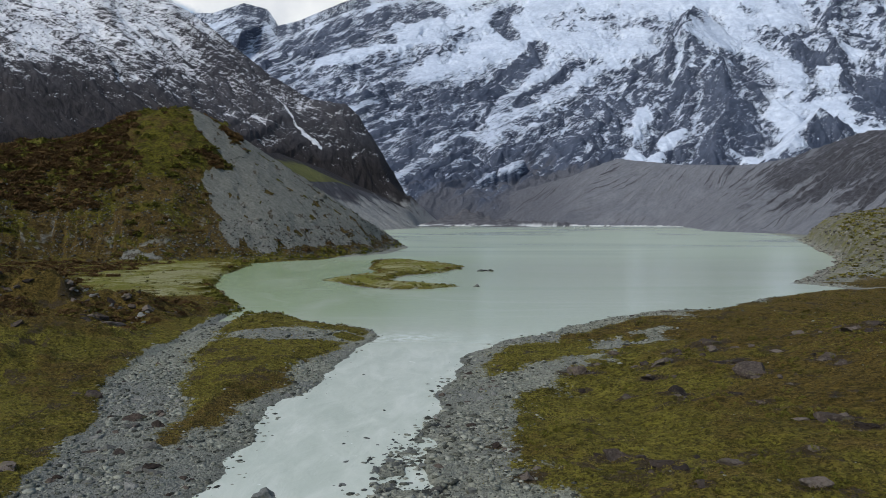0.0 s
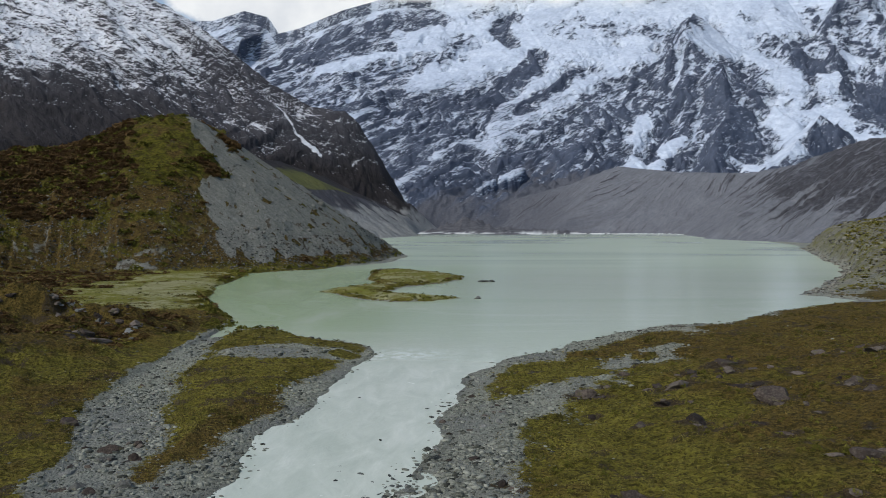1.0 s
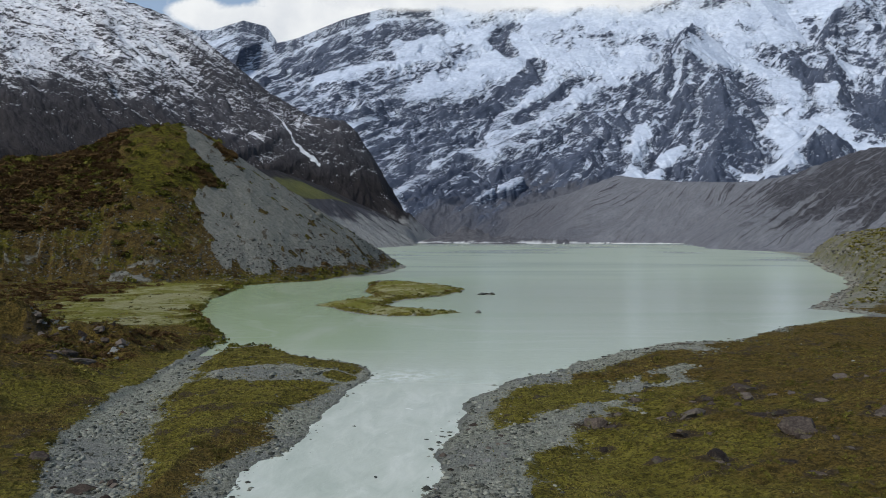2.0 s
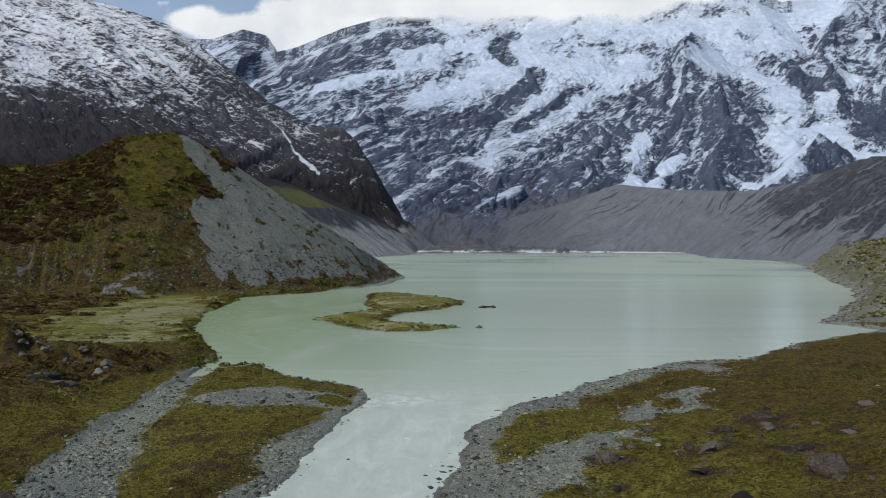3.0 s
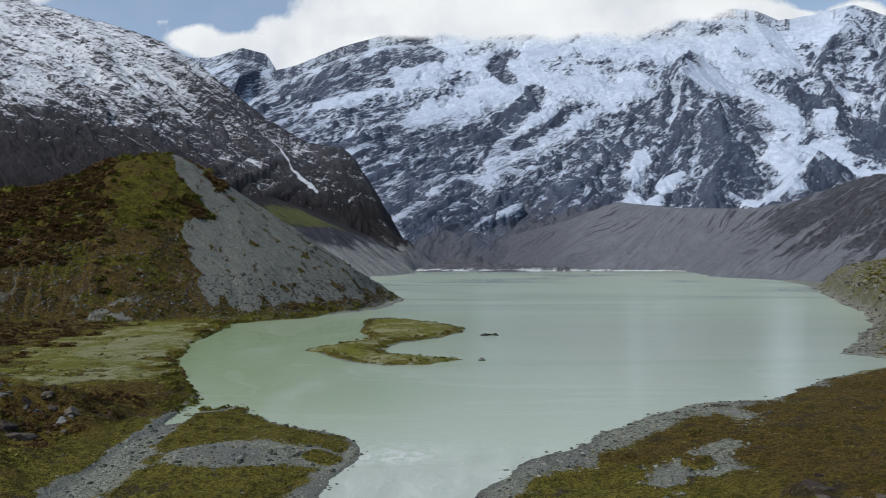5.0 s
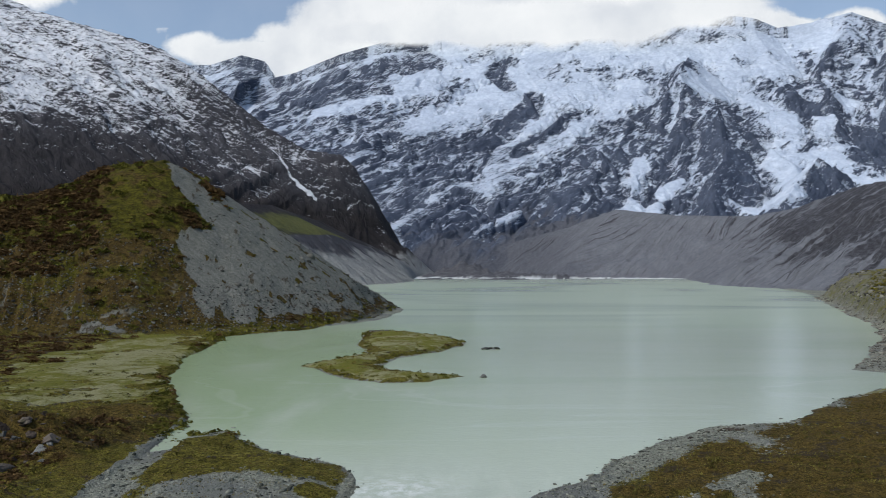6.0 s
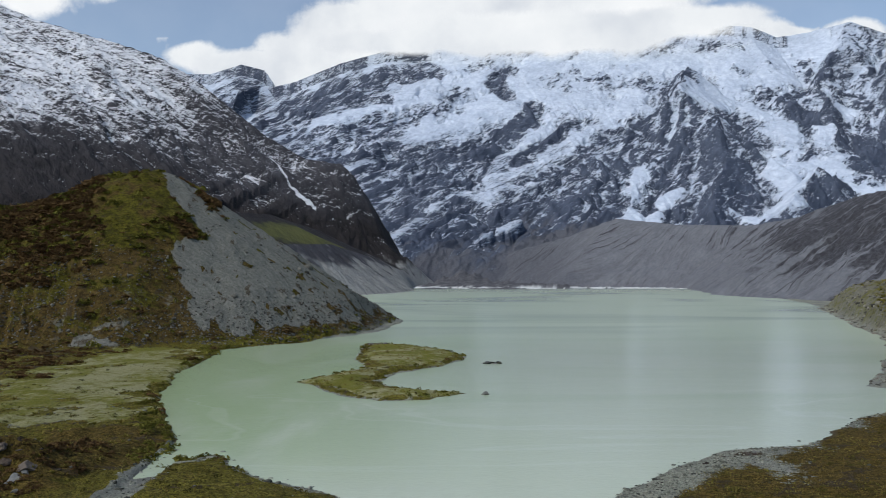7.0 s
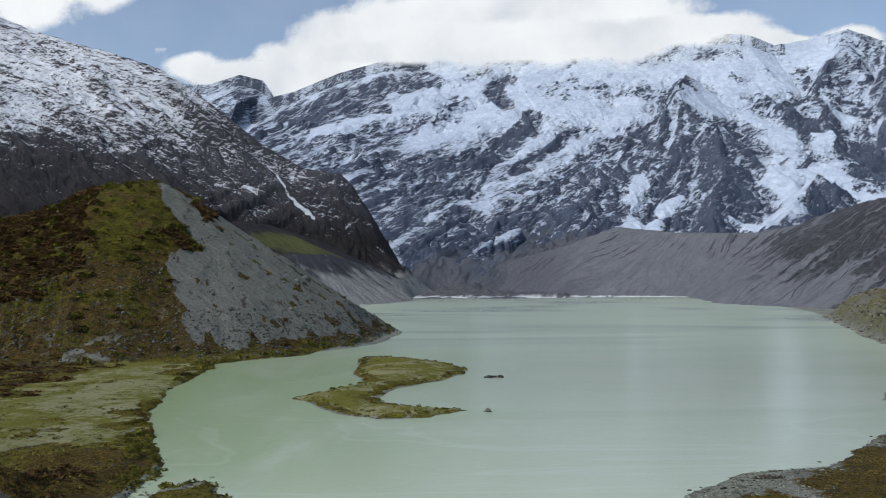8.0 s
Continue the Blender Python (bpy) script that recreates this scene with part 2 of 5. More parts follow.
def water_material():
    m = Nodes("milky_lake_water")
    big = m.noise(120, 4, 0.55, (2.4, 0.9, 1), 0.6)
    lake = m.ramp(big, (0.35, 0.42, 0.28), (0.425, 0.475, 0.355), (0.385, 0.442, 0.31))
    # greener look of water that mirrors the hill, put into its colour
    lake = m.mix(m.math("MULTIPLY", m.attr("hill_mirror"), m.step(m.noise(60, 5, 0.6, (0.8, 1.6, 1), 1.0), 0.25, 0.6, 0.35, 1.0)), lake, (0.30, 0.385, 0.205))
    # far water's bright reflection and darker ripple bands are put into its colour
    lake = m.mix(m.math("MULTIPLY", m.attr("far_sheen"), 0.7), lake, (0.52, 0.615, 0.435))
    lake = m.mix(m.math("MULTIPLY", m.attr("far_sheen"), m.step(m.noise(190, 4, 0.5, (1.7, 1.2, 1), 0.9), 0.46, 0.64, 0.0, 0.75)), lake, (0.285, 0.335, 0.265))
    thread = m.math("ABSOLUTE", m.math("SUBTRACT", m.noise(75, 3, 0.5, (1.6, 1.0, 1), 1.6), 0.5))
    lake = m.mix(m.math("MULTIPLY", m.attr("mouth"), m.step(thread, 0.0, 0.02, 0.12, 0.0)), lake, (0.60, 0.62, 0.55))
    flow = m.attr("river")
    streak = m.noise(5, 4, 0.6, (0.7, 2.0, 1), 0.8)
    colour = m.mix(flow, lake, m.ramp(streak, (0.39, 0.43, 0.35), (0.46, 0.495, 0.41), (0.55, 0.575, 0.49)))
    foam = m.math("MULTIPLY", flow, m.step(m.noise(1.6, 5, 0.7, (1.2, 1.0, 1), 0.6), 0.66, 0.74))
    foam = m.math("MAXIMUM", foam, m.math("MULTIPLY", m.attr("foam"), m.step(m.noise(2.2, 5, 0.7), 0.42, 0.62)))
    colour = m.mix(foam, colour, (0.74, 0.76, 0.70))
    calm = m.math("ADD", m.noise(1.1, 3, 0.6, (1.3, 0.8, 1), 0.4), m.math("MULTIPLY", m.noise(7, 3, 0.5, (1.4, 0.8, 1), 0.5), 1.2))
    quick = m.math("MULTIPLY", m.noise(2.0, 4, 0.65, (1.0, 1.4, 1), 0.8), m.math("ADD", m.math("MULTIPLY", flow, 2.0), 0.3))
    m.bump(m.math("ADD", calm, quick), 0.13, 0.26)
    m.p.inputs["IOR"].default_value = 1.33
    return m.done(colour, m.step(flow, 0, 1, 0.18, 0.3), 0.5)


def stone_material(name, low, mid, high):
    """Stones that differ one from another."""
    m = Nodes(name)
    n = m.noise(0.25, 4, 0.65)
    c = m.ramp(m.math("ADD", m.math("MULTIPLY", m.island(), 0.42), m.math("MULTIPLY", n, 0.55)), low, mid, high)
    m.bump(n, 0.05)
    return m.done(c, 0.9, 0.12)


def boulder_material(name, low, mid, high):
    m = Nodes(name)
    n, big = m.noise(0.35, 6, 0.7), m.noise(1.4, 4, 0.6)
    c = m.ramp(m.math("ADD", m.math("MULTIPLY", n, 0.6), m.math("MULTIPLY", m.random(), 0.4)), low, mid, high)
    c = m.mix(m.step(big, 0.56, 0.66, 0.0, 0.6), c, (0.11, 0.10, 0.05))
    m.bump(m.math("ADD", n, big), 0.2)
    return m.done(c, 0.92, 0.12)


def leaf_material(name, low, mid, high):
    m = Nodes(name)
    f = m.math("ADD", m.math("MULTIPLY", m.island(), 0.24), m.math("MULTIPLY", m.noise(6, 5, 0.6), 0.76))
    return m.done(m.ramp(f, low, mid, high), 0.9, 0.05)


def cloud_material(veil):
    m = Nodes("cloud")
    puff = m.noise(900, 9, 0.56, (1.3, 1.0, 0.8), 0.25)
    fine = m.noise(260, 6, 0.6)
    n = m.math("ADD", m.math("MULTIPLY", puff, 0.6), m.math("MULTIPLY", fine, 0.4))
    a = m.step(m.math("ADD", m.attr("cover"), m.math("MULTIPLY", m.math("SUBTRACT", n, 0.5), 1.7)), 0.34, 0.66)
    # an added thin veil, glowing too, pales the open sky like haze
    a = m.math("MAXIMUM", a, m.step(puff, 0.25, 0.75, 0.5 * veil, veil))
    # cloud brightness and its grey tones are emitted, in place of sunlight
    glow = m.t.nodes.new("ShaderNodeEmission")
    m.put(glow.inputs[0], m.ramp(m.noise(700, 6, 0.55), (0.68, 0.71, 0.76), (0.86, 0.875, 0.89), (0.97, 0.97, 0.97)))
    clear = m.t.nodes.new("ShaderNodeBsdfTransparent")
    mixer = m.t.nodes.new("ShaderNodeMixShader")
    m.put(mixer.inputs[0], a)
    m.put(mixer.inputs[1], clear.outputs[0])
    m.put(mixer.inputs[2], glow.outputs[0])
    m.put(m.t.nodes["Material Output"].inputs[0], mixer.outputs[0])
    return m.mat

# ---- terrain shapes (numpy) ----
_perm = np.random.RandomState(11).permutation(512).astype(np.int64)
_ang = np.random.RandomState(12).rand(512) * 2 * np.pi
_gx, _gy = np.cos(_ang), np.sin(_ang)


def gnoise(x, y):
    """Gradient noise, about -0.7 to 0.7."""
    xi, yi = np.floor(x).astype(np.int64), np.floor(y).astype(np.int64)
    fx, fy = x - xi, y - yi
    u, v = fx * fx * fx * (fx * (fx * 6 - 15) + 10), fy * fy * fy * (fy * (fy * 6 - 15) + 10)

    def corner(i, j):
        h = _perm[(_perm[(xi + i) & 511] + yi + j) & 511]
        return _gx[h] * (fx - i) + _gy[h] * (fy - j)
    a, b = corner(0, 0), corner(1, 0)
    c, d = corner(0, 1), corner(1, 1)
    return (a + u * (b - a)) * (1 - v) + (c + u * (d - c)) * v


def fbm(x, y, size, octaves=5, gain=0.5, shift=0.0):
    out, amp, f = np.zeros_like(x), 1.0, 1.0 / size
    for k in range(octaves):
        out += amp * gnoise(x * f + shift + 17.3 * k, y * f - shift + 9.1 * k)
        amp, f = amp * gain, f * 2.03
    return out


def ridged(x, y, size, octaves=6, gain=0.5, shift=0.0):
    """Sharp crests and wide hollows, about 0 to 1."""
    out, amp, f, prev, total = np.zeros_like(x), 1.0, 1.0 / size, 1.0, 0.0
    for k in range(octaves):
        n = 1 - np.sqrt(gnoise(x * f + shift + 5.7 * k, y * f + shift + 31.9 * k) ** 2 + 0.008) * 2.2
        n = np.clip(n, 0, 1) ** 2
        out += amp * n * prev
        prev = np.clip(n * 1.4, 0, 1)
        total += amp
        amp, f = amp * gain, f * 2.03
    return out / total


def smooth(a, b, x):
    t = np.clip((x - a) / (b - a), 0, 1)
    return t * t * (3 - 2 * t)


def smax(a, b, k):
    h = np.clip(0.5 + 0.5 * (a - b) / k, 0, 1)
    return b + (a - b) * h + k * h * (1 - h)


def along(x, y, line):
    """Distance from a line of plan points, the line's own height (or width) there, the way along it, and the side."""
    best, zz = np.full(x.shape, 1e18), np.zeros_like(x)
    run, side = np.zeros_like(x), np.zeros_like(x)
    start = 0.0
    for a, b in zip(line[:-1], line[1:]):
        dx, dy = b[0] - a[0], b[1] - a[1]
        n = dx * dx + dy * dy
        t = np.clip(((x - a[0]) * dx + (y - a[1]) * dy) / n, 0, 1)
        ex, ey = x - a[0] - t * dx, y - a[1] - t * dy
        d = ex * ex + ey * ey
        m = d < best
        best = np.where(m, d, best)
        if len(a) > 2:
            zz = np.where(m, a[2] + t * (b[2] - a[2]), zz)
        run = np.where(m, start + t * math.sqrt(n), run)
        side = np.where(m, np.sign(dx * ey - dy * ex), side)
        start += math.sqrt(n)
    return np.sqrt(best), zz, run, side


def inside(x, y, ring):
    odd = np.zeros(x.shape, bool)
    for a, b in zip(ring, ring[1:] + ring[:1]):
        if a[1] == b[1]:
            continue
        odd ^= ((a[1] > y) != (b[1] > y)) & (x < (b[0] - a[0]) * (y - a[1]) / (b[1] - a[1]) + a[0])
    return odd


def shore(x, y, ring):
    """Signed distance from a closed outline, negative within."""
    d = along(x, y, ring + ring[:1])[0]
    return np.where(inside(x, y, ring), -d, d)


def spot(x, y, cx, cy, rx, ry=None, turn=0.0):
    c, s = math.cos(turn), math.sin(turn)
    ex, ey = (x - cx) * c + (y - cy) * s, -(x - cx) * s + (y - cy) * c
    return np.exp(-((ex / rx) ** 2 + (ey / (ry or rx)) ** 2))


# Outline of the lake and its outlet river, in plan
WATER_EAST = [(-7, 40), (-6.3, 63), (-4.6, 72.5), (-2.2, 82.3), (-0.4, 89.5), (-0.2, 101), (1.8, 116), (5, 133.6), (10.7, 144.5), (20.6, 155), (32.8, 172),
              (45, 186), (54, 194), (68, 196.5), (80, 208), (97, 226), (118, 244), (133, 254), (129, 268), (123, 274), (135, 292), (153, 320), (190, 375),
              (226, 452), (271, 570), (325, 706), (348, 768)]
WATER_FAR = [(373, 814), (425, 1003), (479, 1328), (535, 1640), (470, 1690), (245, 1705), (180, 1660), (110, 1690), (30, 1740), (-60, 1760), (-120, 1700), (-190, 1650), (-215, 1500),
             (-200, 1300), (-150, 1000), (-95, 760), (-55, 650), (-31, 600)]
WATER_WEST = [(-35, 560), (-41, 487), (-62, 450), (-66, 423), (-90, 399), (-97, 387), (-93, 365), (-90, 315), (-85, 289), (-75, 255), (-65.5, 232), (-63, 220), (-51.5, 199.5),
              (-49, 187), (-41.3, 191), (-28.5, 173.5), (-16, 164.6), (-12.9, 156.5), (-14.5, 139.4), (-17, 120.7), (-17.9, 104.6), (-20.8, 96.4), (-20.8, 84.5),
              (-20.1, 71), (-20.1, 63), (-19, 40), (-18, -120), (-6, -120)]
WATER = WATER_EAST + WATER_FAR + WATER_WEST
ISLAND = [(-45.5, 287), (-37, 302), (-27.7, 318), (-30, 335), (-34, 350), (-36, 382), (-37, 412), (-13.7, 402), (3.7, 378), (10, 357), (7.4, 345), (-8.5, 314.5),
          (-17, 304), (-19.4, 286), (-13.5, 272), (-1, 265), (7.3, 263), (0.5, 256), (-2.4, 251), (-16.5, 251), (-27.6, 260), (-37.8, 276)]
STREAM = [(-51, 199, 2), (-49.6, 183, 2), (-48, 156, 2.4), (-45.7, 130, 4), (-40.5, 104, 5.5), (-34, 87, 5), (-31.5, 75, 5), (-29.5, 63, 6), (-28, 30, 6)]
WEST_EDGE = [(-53, 230), (-52.5, 197), (-51, 178), (-49, 146), (-49.6, 125), (-46, 104), (-38.5, 88), (-36, 71), (-35, 63), (-34, 20), (-34, -170)]
TRACK = [(101, 229), (108, 234), (116, 237.5), (125, 237), (134, 231), (150, 224), (190, 214)]
SCREE_EDGE = [(-190, 640), (-176, 530), (-160, 498), (-151, 486), (-139, 477), (-130, 470), (-136, 456), (-138, 446), (-125, 426), (-117, 407), (-110, 402), (-100, 380)]
HILL_CREST = [(-420, 430, 50), (-300, 470, 62), (-262, 490, 66), (-234, 508, 72), (-206, 514, 87), (-190, 518, 94), (-174, 520, 99), (-163, 520, 93), (-130, 525, 71), (-105, 535, 53), (-80, 550, 35), (-61, 570, 17), (-33, 600, 1)]
# grass islands on the river's gravel
SPIT_GRASS = [(-28.2, 78), (-26.4, 87), (-25.0, 96), (-23.4, 108), (-21.2, 123), (-20.4, 131), (-19.6, 138), (-17, 145), (-15.5, 151), (-18, 163), (-28.5, 171), (-40, 187), (-46, 178), (-45, 156), (-41.5, 131), (-34.5, 104.5), (-29.8, 87)]
MEADOW = [(6, 112), (12, 133), (25, 151), (43, 172), (51, 182), (53, 170), (47, 157), (29, 140), (19, 119), (10, 114)]
MEADOW_EAST = [(8.7, 40), (8.7, 63), (8.4, 76), (10.4, 90), (13.9, 101), (20, 112), (32, 128), (42, 146), (52, 164), (59, 186), (73, 203), (97, 225), (118, 243), (132, 246), (200, 240), (420, 200), (420, -60), (9, -60)]

# weathered boulders: place and half width
MEADOW_ROCKS = [(40.2, 75.2, 1.7), (41.6, 71.0, 1.4), (32.9, 65.0, 0.8), (29.5, 56.8, 1.0), (16.4, 68.8, 1.5), (19.9, 66.2, 1.3), (21.1, 63.0, 1.3), (25.9, 65.5, 1.5), (20.4, 110.8, 2.0), (41.1, 98.2, 2.0), (36.1, 84.0, 0.9), (42.9, 121.0, 2.1), (42.1, 117.0, 1.4), (36.1, 116.2, 1.3), (32.3, 110.5, 2.2), (42.7, 107.5, 1.5), (24.3, 115.5, 1.1), (23.9, 95.5, 0.9), (28.8, 91.5, 1.4), (29.1, 103.0, 1.2), (59.7, 125.5, 1.6), (51.5, 101.0, 1.5), (51.8, 97.0, 1.2), (64.5, 118.8, 2.0), (67.9, 118.5, 2.2),
                (64.9, 114.5, 1.4), (8.2, 65.2, 1.0), (21.1, 58.5, 0.6), (55.1, 188.0, 1.6), (39.4, 108.2, 1.3), (50.6, 113.8, 1.1), (34.3, 87.0, 0.7), (19.4, 102.2, 0.8), (28.2, 121.8, 1.0), (42.2, 90.0, 0.6), (43.8, 82.5, 0.5), (5.8, 75.5, 0.8), (7.3, 73.2, 0.7)]


def ground_parts(x, y):
    """Height of the valley floor, with its covers, at plan points."""
    amp = np.clip(np.abs(y) / 120, 0.4, 6)
    wx = x + fbm(x, y, 9, 4, 0.55) * 1.6 + fbm(x, y, 40, 3, shift=3.0) * amp * 1.2
    wy = y + fbm(x, y, 9, 4, 0.55, shift=7.0) * 1.6 + fbm(x, y, 40, 3, shift=11.0) * amp * 1.2
    sd = np.minimum(shore(wx, wy, WATER), 1e6)
    isl = shore(wx, wy, ISLAND)
    land = np.maximum(sd, -isl)
    rough = fbm(x, y, 14, 5, 0.5, shift=21.0)
    hum = fbm(x, y, 45, 4, 0.5, shift=41.0)
    z = np.where(land > 0, 0.9 * (1 - np.exp(-np.maximum(land, 0) / 7)), np.maximum(land * 0.22, -3.0))
    dry = smooth(0, 10, land)
    # pools among the stones of the east bank
    z -= 0.75 * smooth(0.02, 0.25, fbm(x, y, 4.5, 3, 0.5, shift=83.0)) * np.clip(1.5 * spot(x, y, -3, 66, 4.0, 14), 0, 1) * (land > 0)
    # islet and low rocks
    z += np.where(-isl > 0, 1.6 * (1 - np.exp(np.minimum(isl, 0) / 8)), 0)
    for cx, cy, r, h in ((18, 336, 4.0, 1.3), (11.8, 262, 2.2, 0.6)):
        z = np.maximum(z, -0.5 + h * spot(x, y, cx, cy, r, r * 0.7) * (1 + 0.6 * rough))
    # meadow on the east bank, rising away from the river
    east = smooth(4, 16, x) * smooth(300, 240, y)
    z += east * 0.125 * np.log1p(np.exp(np.clip((sd - 16) / 6, -20, 20))) * 6 * smooth(-5, 25, sd) * (1 - 0.45 * smooth(120, 220, y))
    z += east * dry * (hum * 1.3 + rough * 0.8) + dry * smooth(300, 200, y) * 0.35 * fbm(x, y, 3.2, 3, 0.6, shift=91.0)
    # slope beyond the cove, and the moraine behind it
    far = smooth(250, 330, y) * smooth(60, 140, x) * smooth(840, 740, y)
    bank = 27 * (1 - np.exp(-np.maximum(sd - 3, 0) / 17)) + 0.03 * np.maximum(sd - 60, 0)
    z += far * bank * smooth(0, 14, sd) * (1 + 0.15 * hum) * (1 - 0.75 * smooth(340, 280, y))
    z += far * dry * (rough * 2.0 + hum * 2.5)
    # west bank: rising meadow, boulder mounds, sandy flat
    west = smooth(-46, -62, x) * smooth(228, 196, y)
    z += west * 0.11 * np.maximum(sd - 30, 0)
    stream_d, stream_w, _, _ = along(x, y, STREAM)
    bed = smooth(1.25, 0.8, stream_d / stream_w)
    edge_d, _, _, edge_s = along(wx, wy, WEST_EDGE)
    edge_in = -edge_d * edge_s
    z += west * (hum * 2.2 + rough * 1.3 + 1.2 * fbm(x, y, 24, 3, shift=81.0)) * smooth(0, 8, edge_in) * (1 - bed)
    for cx, cy, r, q, h in ((-76, 172, 12, 9, 4.6), (-92, 168, 18, 9, 5.8), (-118, 176, 22, 12, 7), (-70, 118, 14, 20, 2.2), (-112, 150, 24, 12, 4)):
        z += h * spot(x, y, cx, cy, r, q) * (1 + 0.7 * rough) * (1 - bed)
    z += 0.7 * smooth(0, 1.2, sd) * smooth(-42, -50, x) * smooth(190, 200, y) * smooth(460, 420, y)
    # the spit between stream and river
    spit = shore(wx, wy, SPIT_GRASS)
    z += smooth(1, -5, spit) * (0.7 + 0.3 * rough)
    z = np.where(bed > 0, z * (1 - bed) + bed * (0.45 + 0.2 * rough - 0.62 * smooth(158, 190, y)), z)
    # hill of old moraine, with its scree face
    hz = np.zeros_like(x)
    for ox, oy, part_ in [(0, 0, 0.1)] + [(11 * math.cos(k), 11 * math.sin(k), 0.1) for k in (0, 1.57, 3.14, 4.71)] + [(25 * math.cos(k), 25 * math.sin(k), 0.1) for k in (0.5, 1.76, 3.02, 4.27, 5.53)]:
        d, crest, run, side = along(x * 0.6 + wx * 0.4 + ox, y * 0.6 + wy * 0.4 + oy, HILL_CREST)
        hz += part_ * (crest - (0.36 + 0.30 * smooth(-270, -150, wx)) * (np.sqrt(d * d + 150) - 12.2) * (1 + 0.06 * hum))
    hz = np.minimum(hz + 4.5, 0.2 + 0.9 * np.maximum(land, 0) + 0.02 * np.maximum(land, 0) ** 2)
    lumps = fbm(x, y, 30, 5, 0.55, shift=61.0)
    z = np.where(land > -5, smax(hz + lumps * 3.4 * smooth(-120, -165, wx) * smooth(2, 25, d), z, 3.0), z)
    hill = np.maximum(smooth(-3, 4, hz - 1.5), smooth(520, 560, y) * smooth(-120, -170, x)) * (land > 0)
    # ground behind the hill climbs to the mountain's foot
    z += smooth(620, 1000, y) * smooth(-80, -260, x) * 40 * (land > 0)
    z += np.where(land > 1, rough * 0.25 + hill * (rough * 0.9 + hum * 0.6), 0)
    # the valley closes at its sides and behind, out to the horizon
    rim = smooth(330, 1200, np.abs(x)) * smooth(900, 300, y) * (land > 0)
    z += rim * 30
    # covers
    east_g = np.maximum(smooth(3.2, -3.2, shore(wx + rough * 5, wy + hum * 4, MEADOW_EAST) + 4 * np.maximum(fbm(x, y, 5, 3, shift=13.0), 0)), smooth(2.4, -2.4, shore(wx + rough * 3, wy, MEADOW)))
    between = smooth(6, 11, sd) * smooth(114, 122, y) * smooth(180, 168, y) * smooth(8, 14, x) * smooth(70, 60, x)
    east_g = np.maximum(east_g, between * smooth(-0.02, 0.2, fbm(x, y, 15, 4, 0.55, shift=23.0)))
    for cx, cy, r, q in ((10.5, 86, 1.6, 3.4), (12.6, 96.5, 1.8, 2.6), (9.5, 73, 1.2, 3.0), (14.5, 101.5, 1.5, 1.5)):
        east_g = np.maximum(east_g, smooth(0.35, 0.55, spot(x, y, cx, cy, r, q) + rough * 0.25))
    spit_g = smooth(2.6, -1.0, spit + rough * 2.5) * (1 - 0.85 * smooth(0.30, 0.62, spot(x, y, -27, 147, 13.5, 8.5, 0.1) + 0.35 * rough))
    spit_g = np.maximum(spit_g, smooth(0.4, 0.65, spot(x, y, -18, 147, 3.4, 3.4) + 0.3 * rough))
    west_g = smooth(-1.0, 1.5, edge_in + rough * 3) * smooth(-0.9, 0.1, sd) * (x < -20) * smooth(1.25, 1.6, stream_d / stream_w + 0.4 * (y < 150))
    grass = np.clip(np.maximum(np.maximum(east_g * smooth(300, 255, y), spit_g), west_g), 0, 1)
    isl_g = smooth(-0.3, 1.4, -isl + rough * 3)
    grass = np.maximum(grass, isl_g)
    far_g = far * smooth(4, 18, sd + rough * 18 + hum * 25)
    grass = np.maximum(grass, 0.5 * far_g)
    grass = np.maximum(grass, smooth(0.3, 0.55, spot(x, y, 170, 264, 48, 17) + 0.3 * rough) * smooth(2.5, 6, sd))
    flat = spot(x, y, -112, 318, 22, 72, 0.25) + spot(x, y, -104, 268, 18, 38) + 0.75 * spot(x, y, -82, 228, 16, 16)
    flat = smooth(0.40, 0.75, flat + (rough * 0.9 + 0.5 * hum) * smooth(0.05, 0.3, flat)) * (1 - hill)
    scree_d, _, _, scree_s = along(x * 0.5 + wx * 0.5 + rough * 5, y * 0.5 + wy * 0.5 + hum * 4, SCREE_EDGE)
    scree_line = smooth(-3, 3, scree_d * scree_s) * smooth(-222, -190, wx)
    moss = smooth(0.30, 0.5, fbm(x, y, 11, 4, 0.6, shift=71.0) * 0.8 + 0.30 * smooth(-110, -40, x) + 0.22 * smooth(14, 3, z))
    scree = hill * scree_line * smooth(-0.5, 3.0, hz - 4.0 + rough * 6) * (1 - 0.8 * moss)
    scree = np.maximum(scree, hill * smooth(0.3, 0.7, spot(x, y, -142, 372, 26, 9, -0.5) + rough * 0.8) * 0.7)
    scree = np.maximum(scree, hill * (1 - scree_line) * smooth(0.06, 0.36, fbm(x, y, 17, 5, 0.65, shift=77.0)) * smooth(40, 16, z) * 0.48)
    bare = smooth(-0.22, 0.12, fbm(x, y, 20, 4, 0.6, shift=6.0))
    strip = smooth(7, 2, along(x, y, [(-172, 538), (-148, 521), (-132, 502)])[0] + rough * 6) * hill
    scree = scree * (1 - 0.8 * strip)
    flat = np.clip(flat + smooth(0.05, 0.4, -isl / 11 + rough * 0.9 - 0.12) * (isl < 0) * 0.85, 0, 1)
    shrub = hill * (1 - scree_line) * np.maximum(smooth(-186, -206, wx + rough * 24 + (wy - 500) * 0.15), smooth(0.45, 0.7, spot(x, y, -138, 466, 9, 6) + rough * 0.4)) * smooth(20, 40, z)
    shrub = np.maximum(shrub * (0.35 + 0.65 * bare), 0.8 * strip)
    silt = smooth(1590, 1640, y) * (land > 0) * smooth(0.6, 0.25, fbm(x * 0.5, y * 0.2, 22, 4, 0.6, shift=5.0)) * smooth(1900, 1840, y)
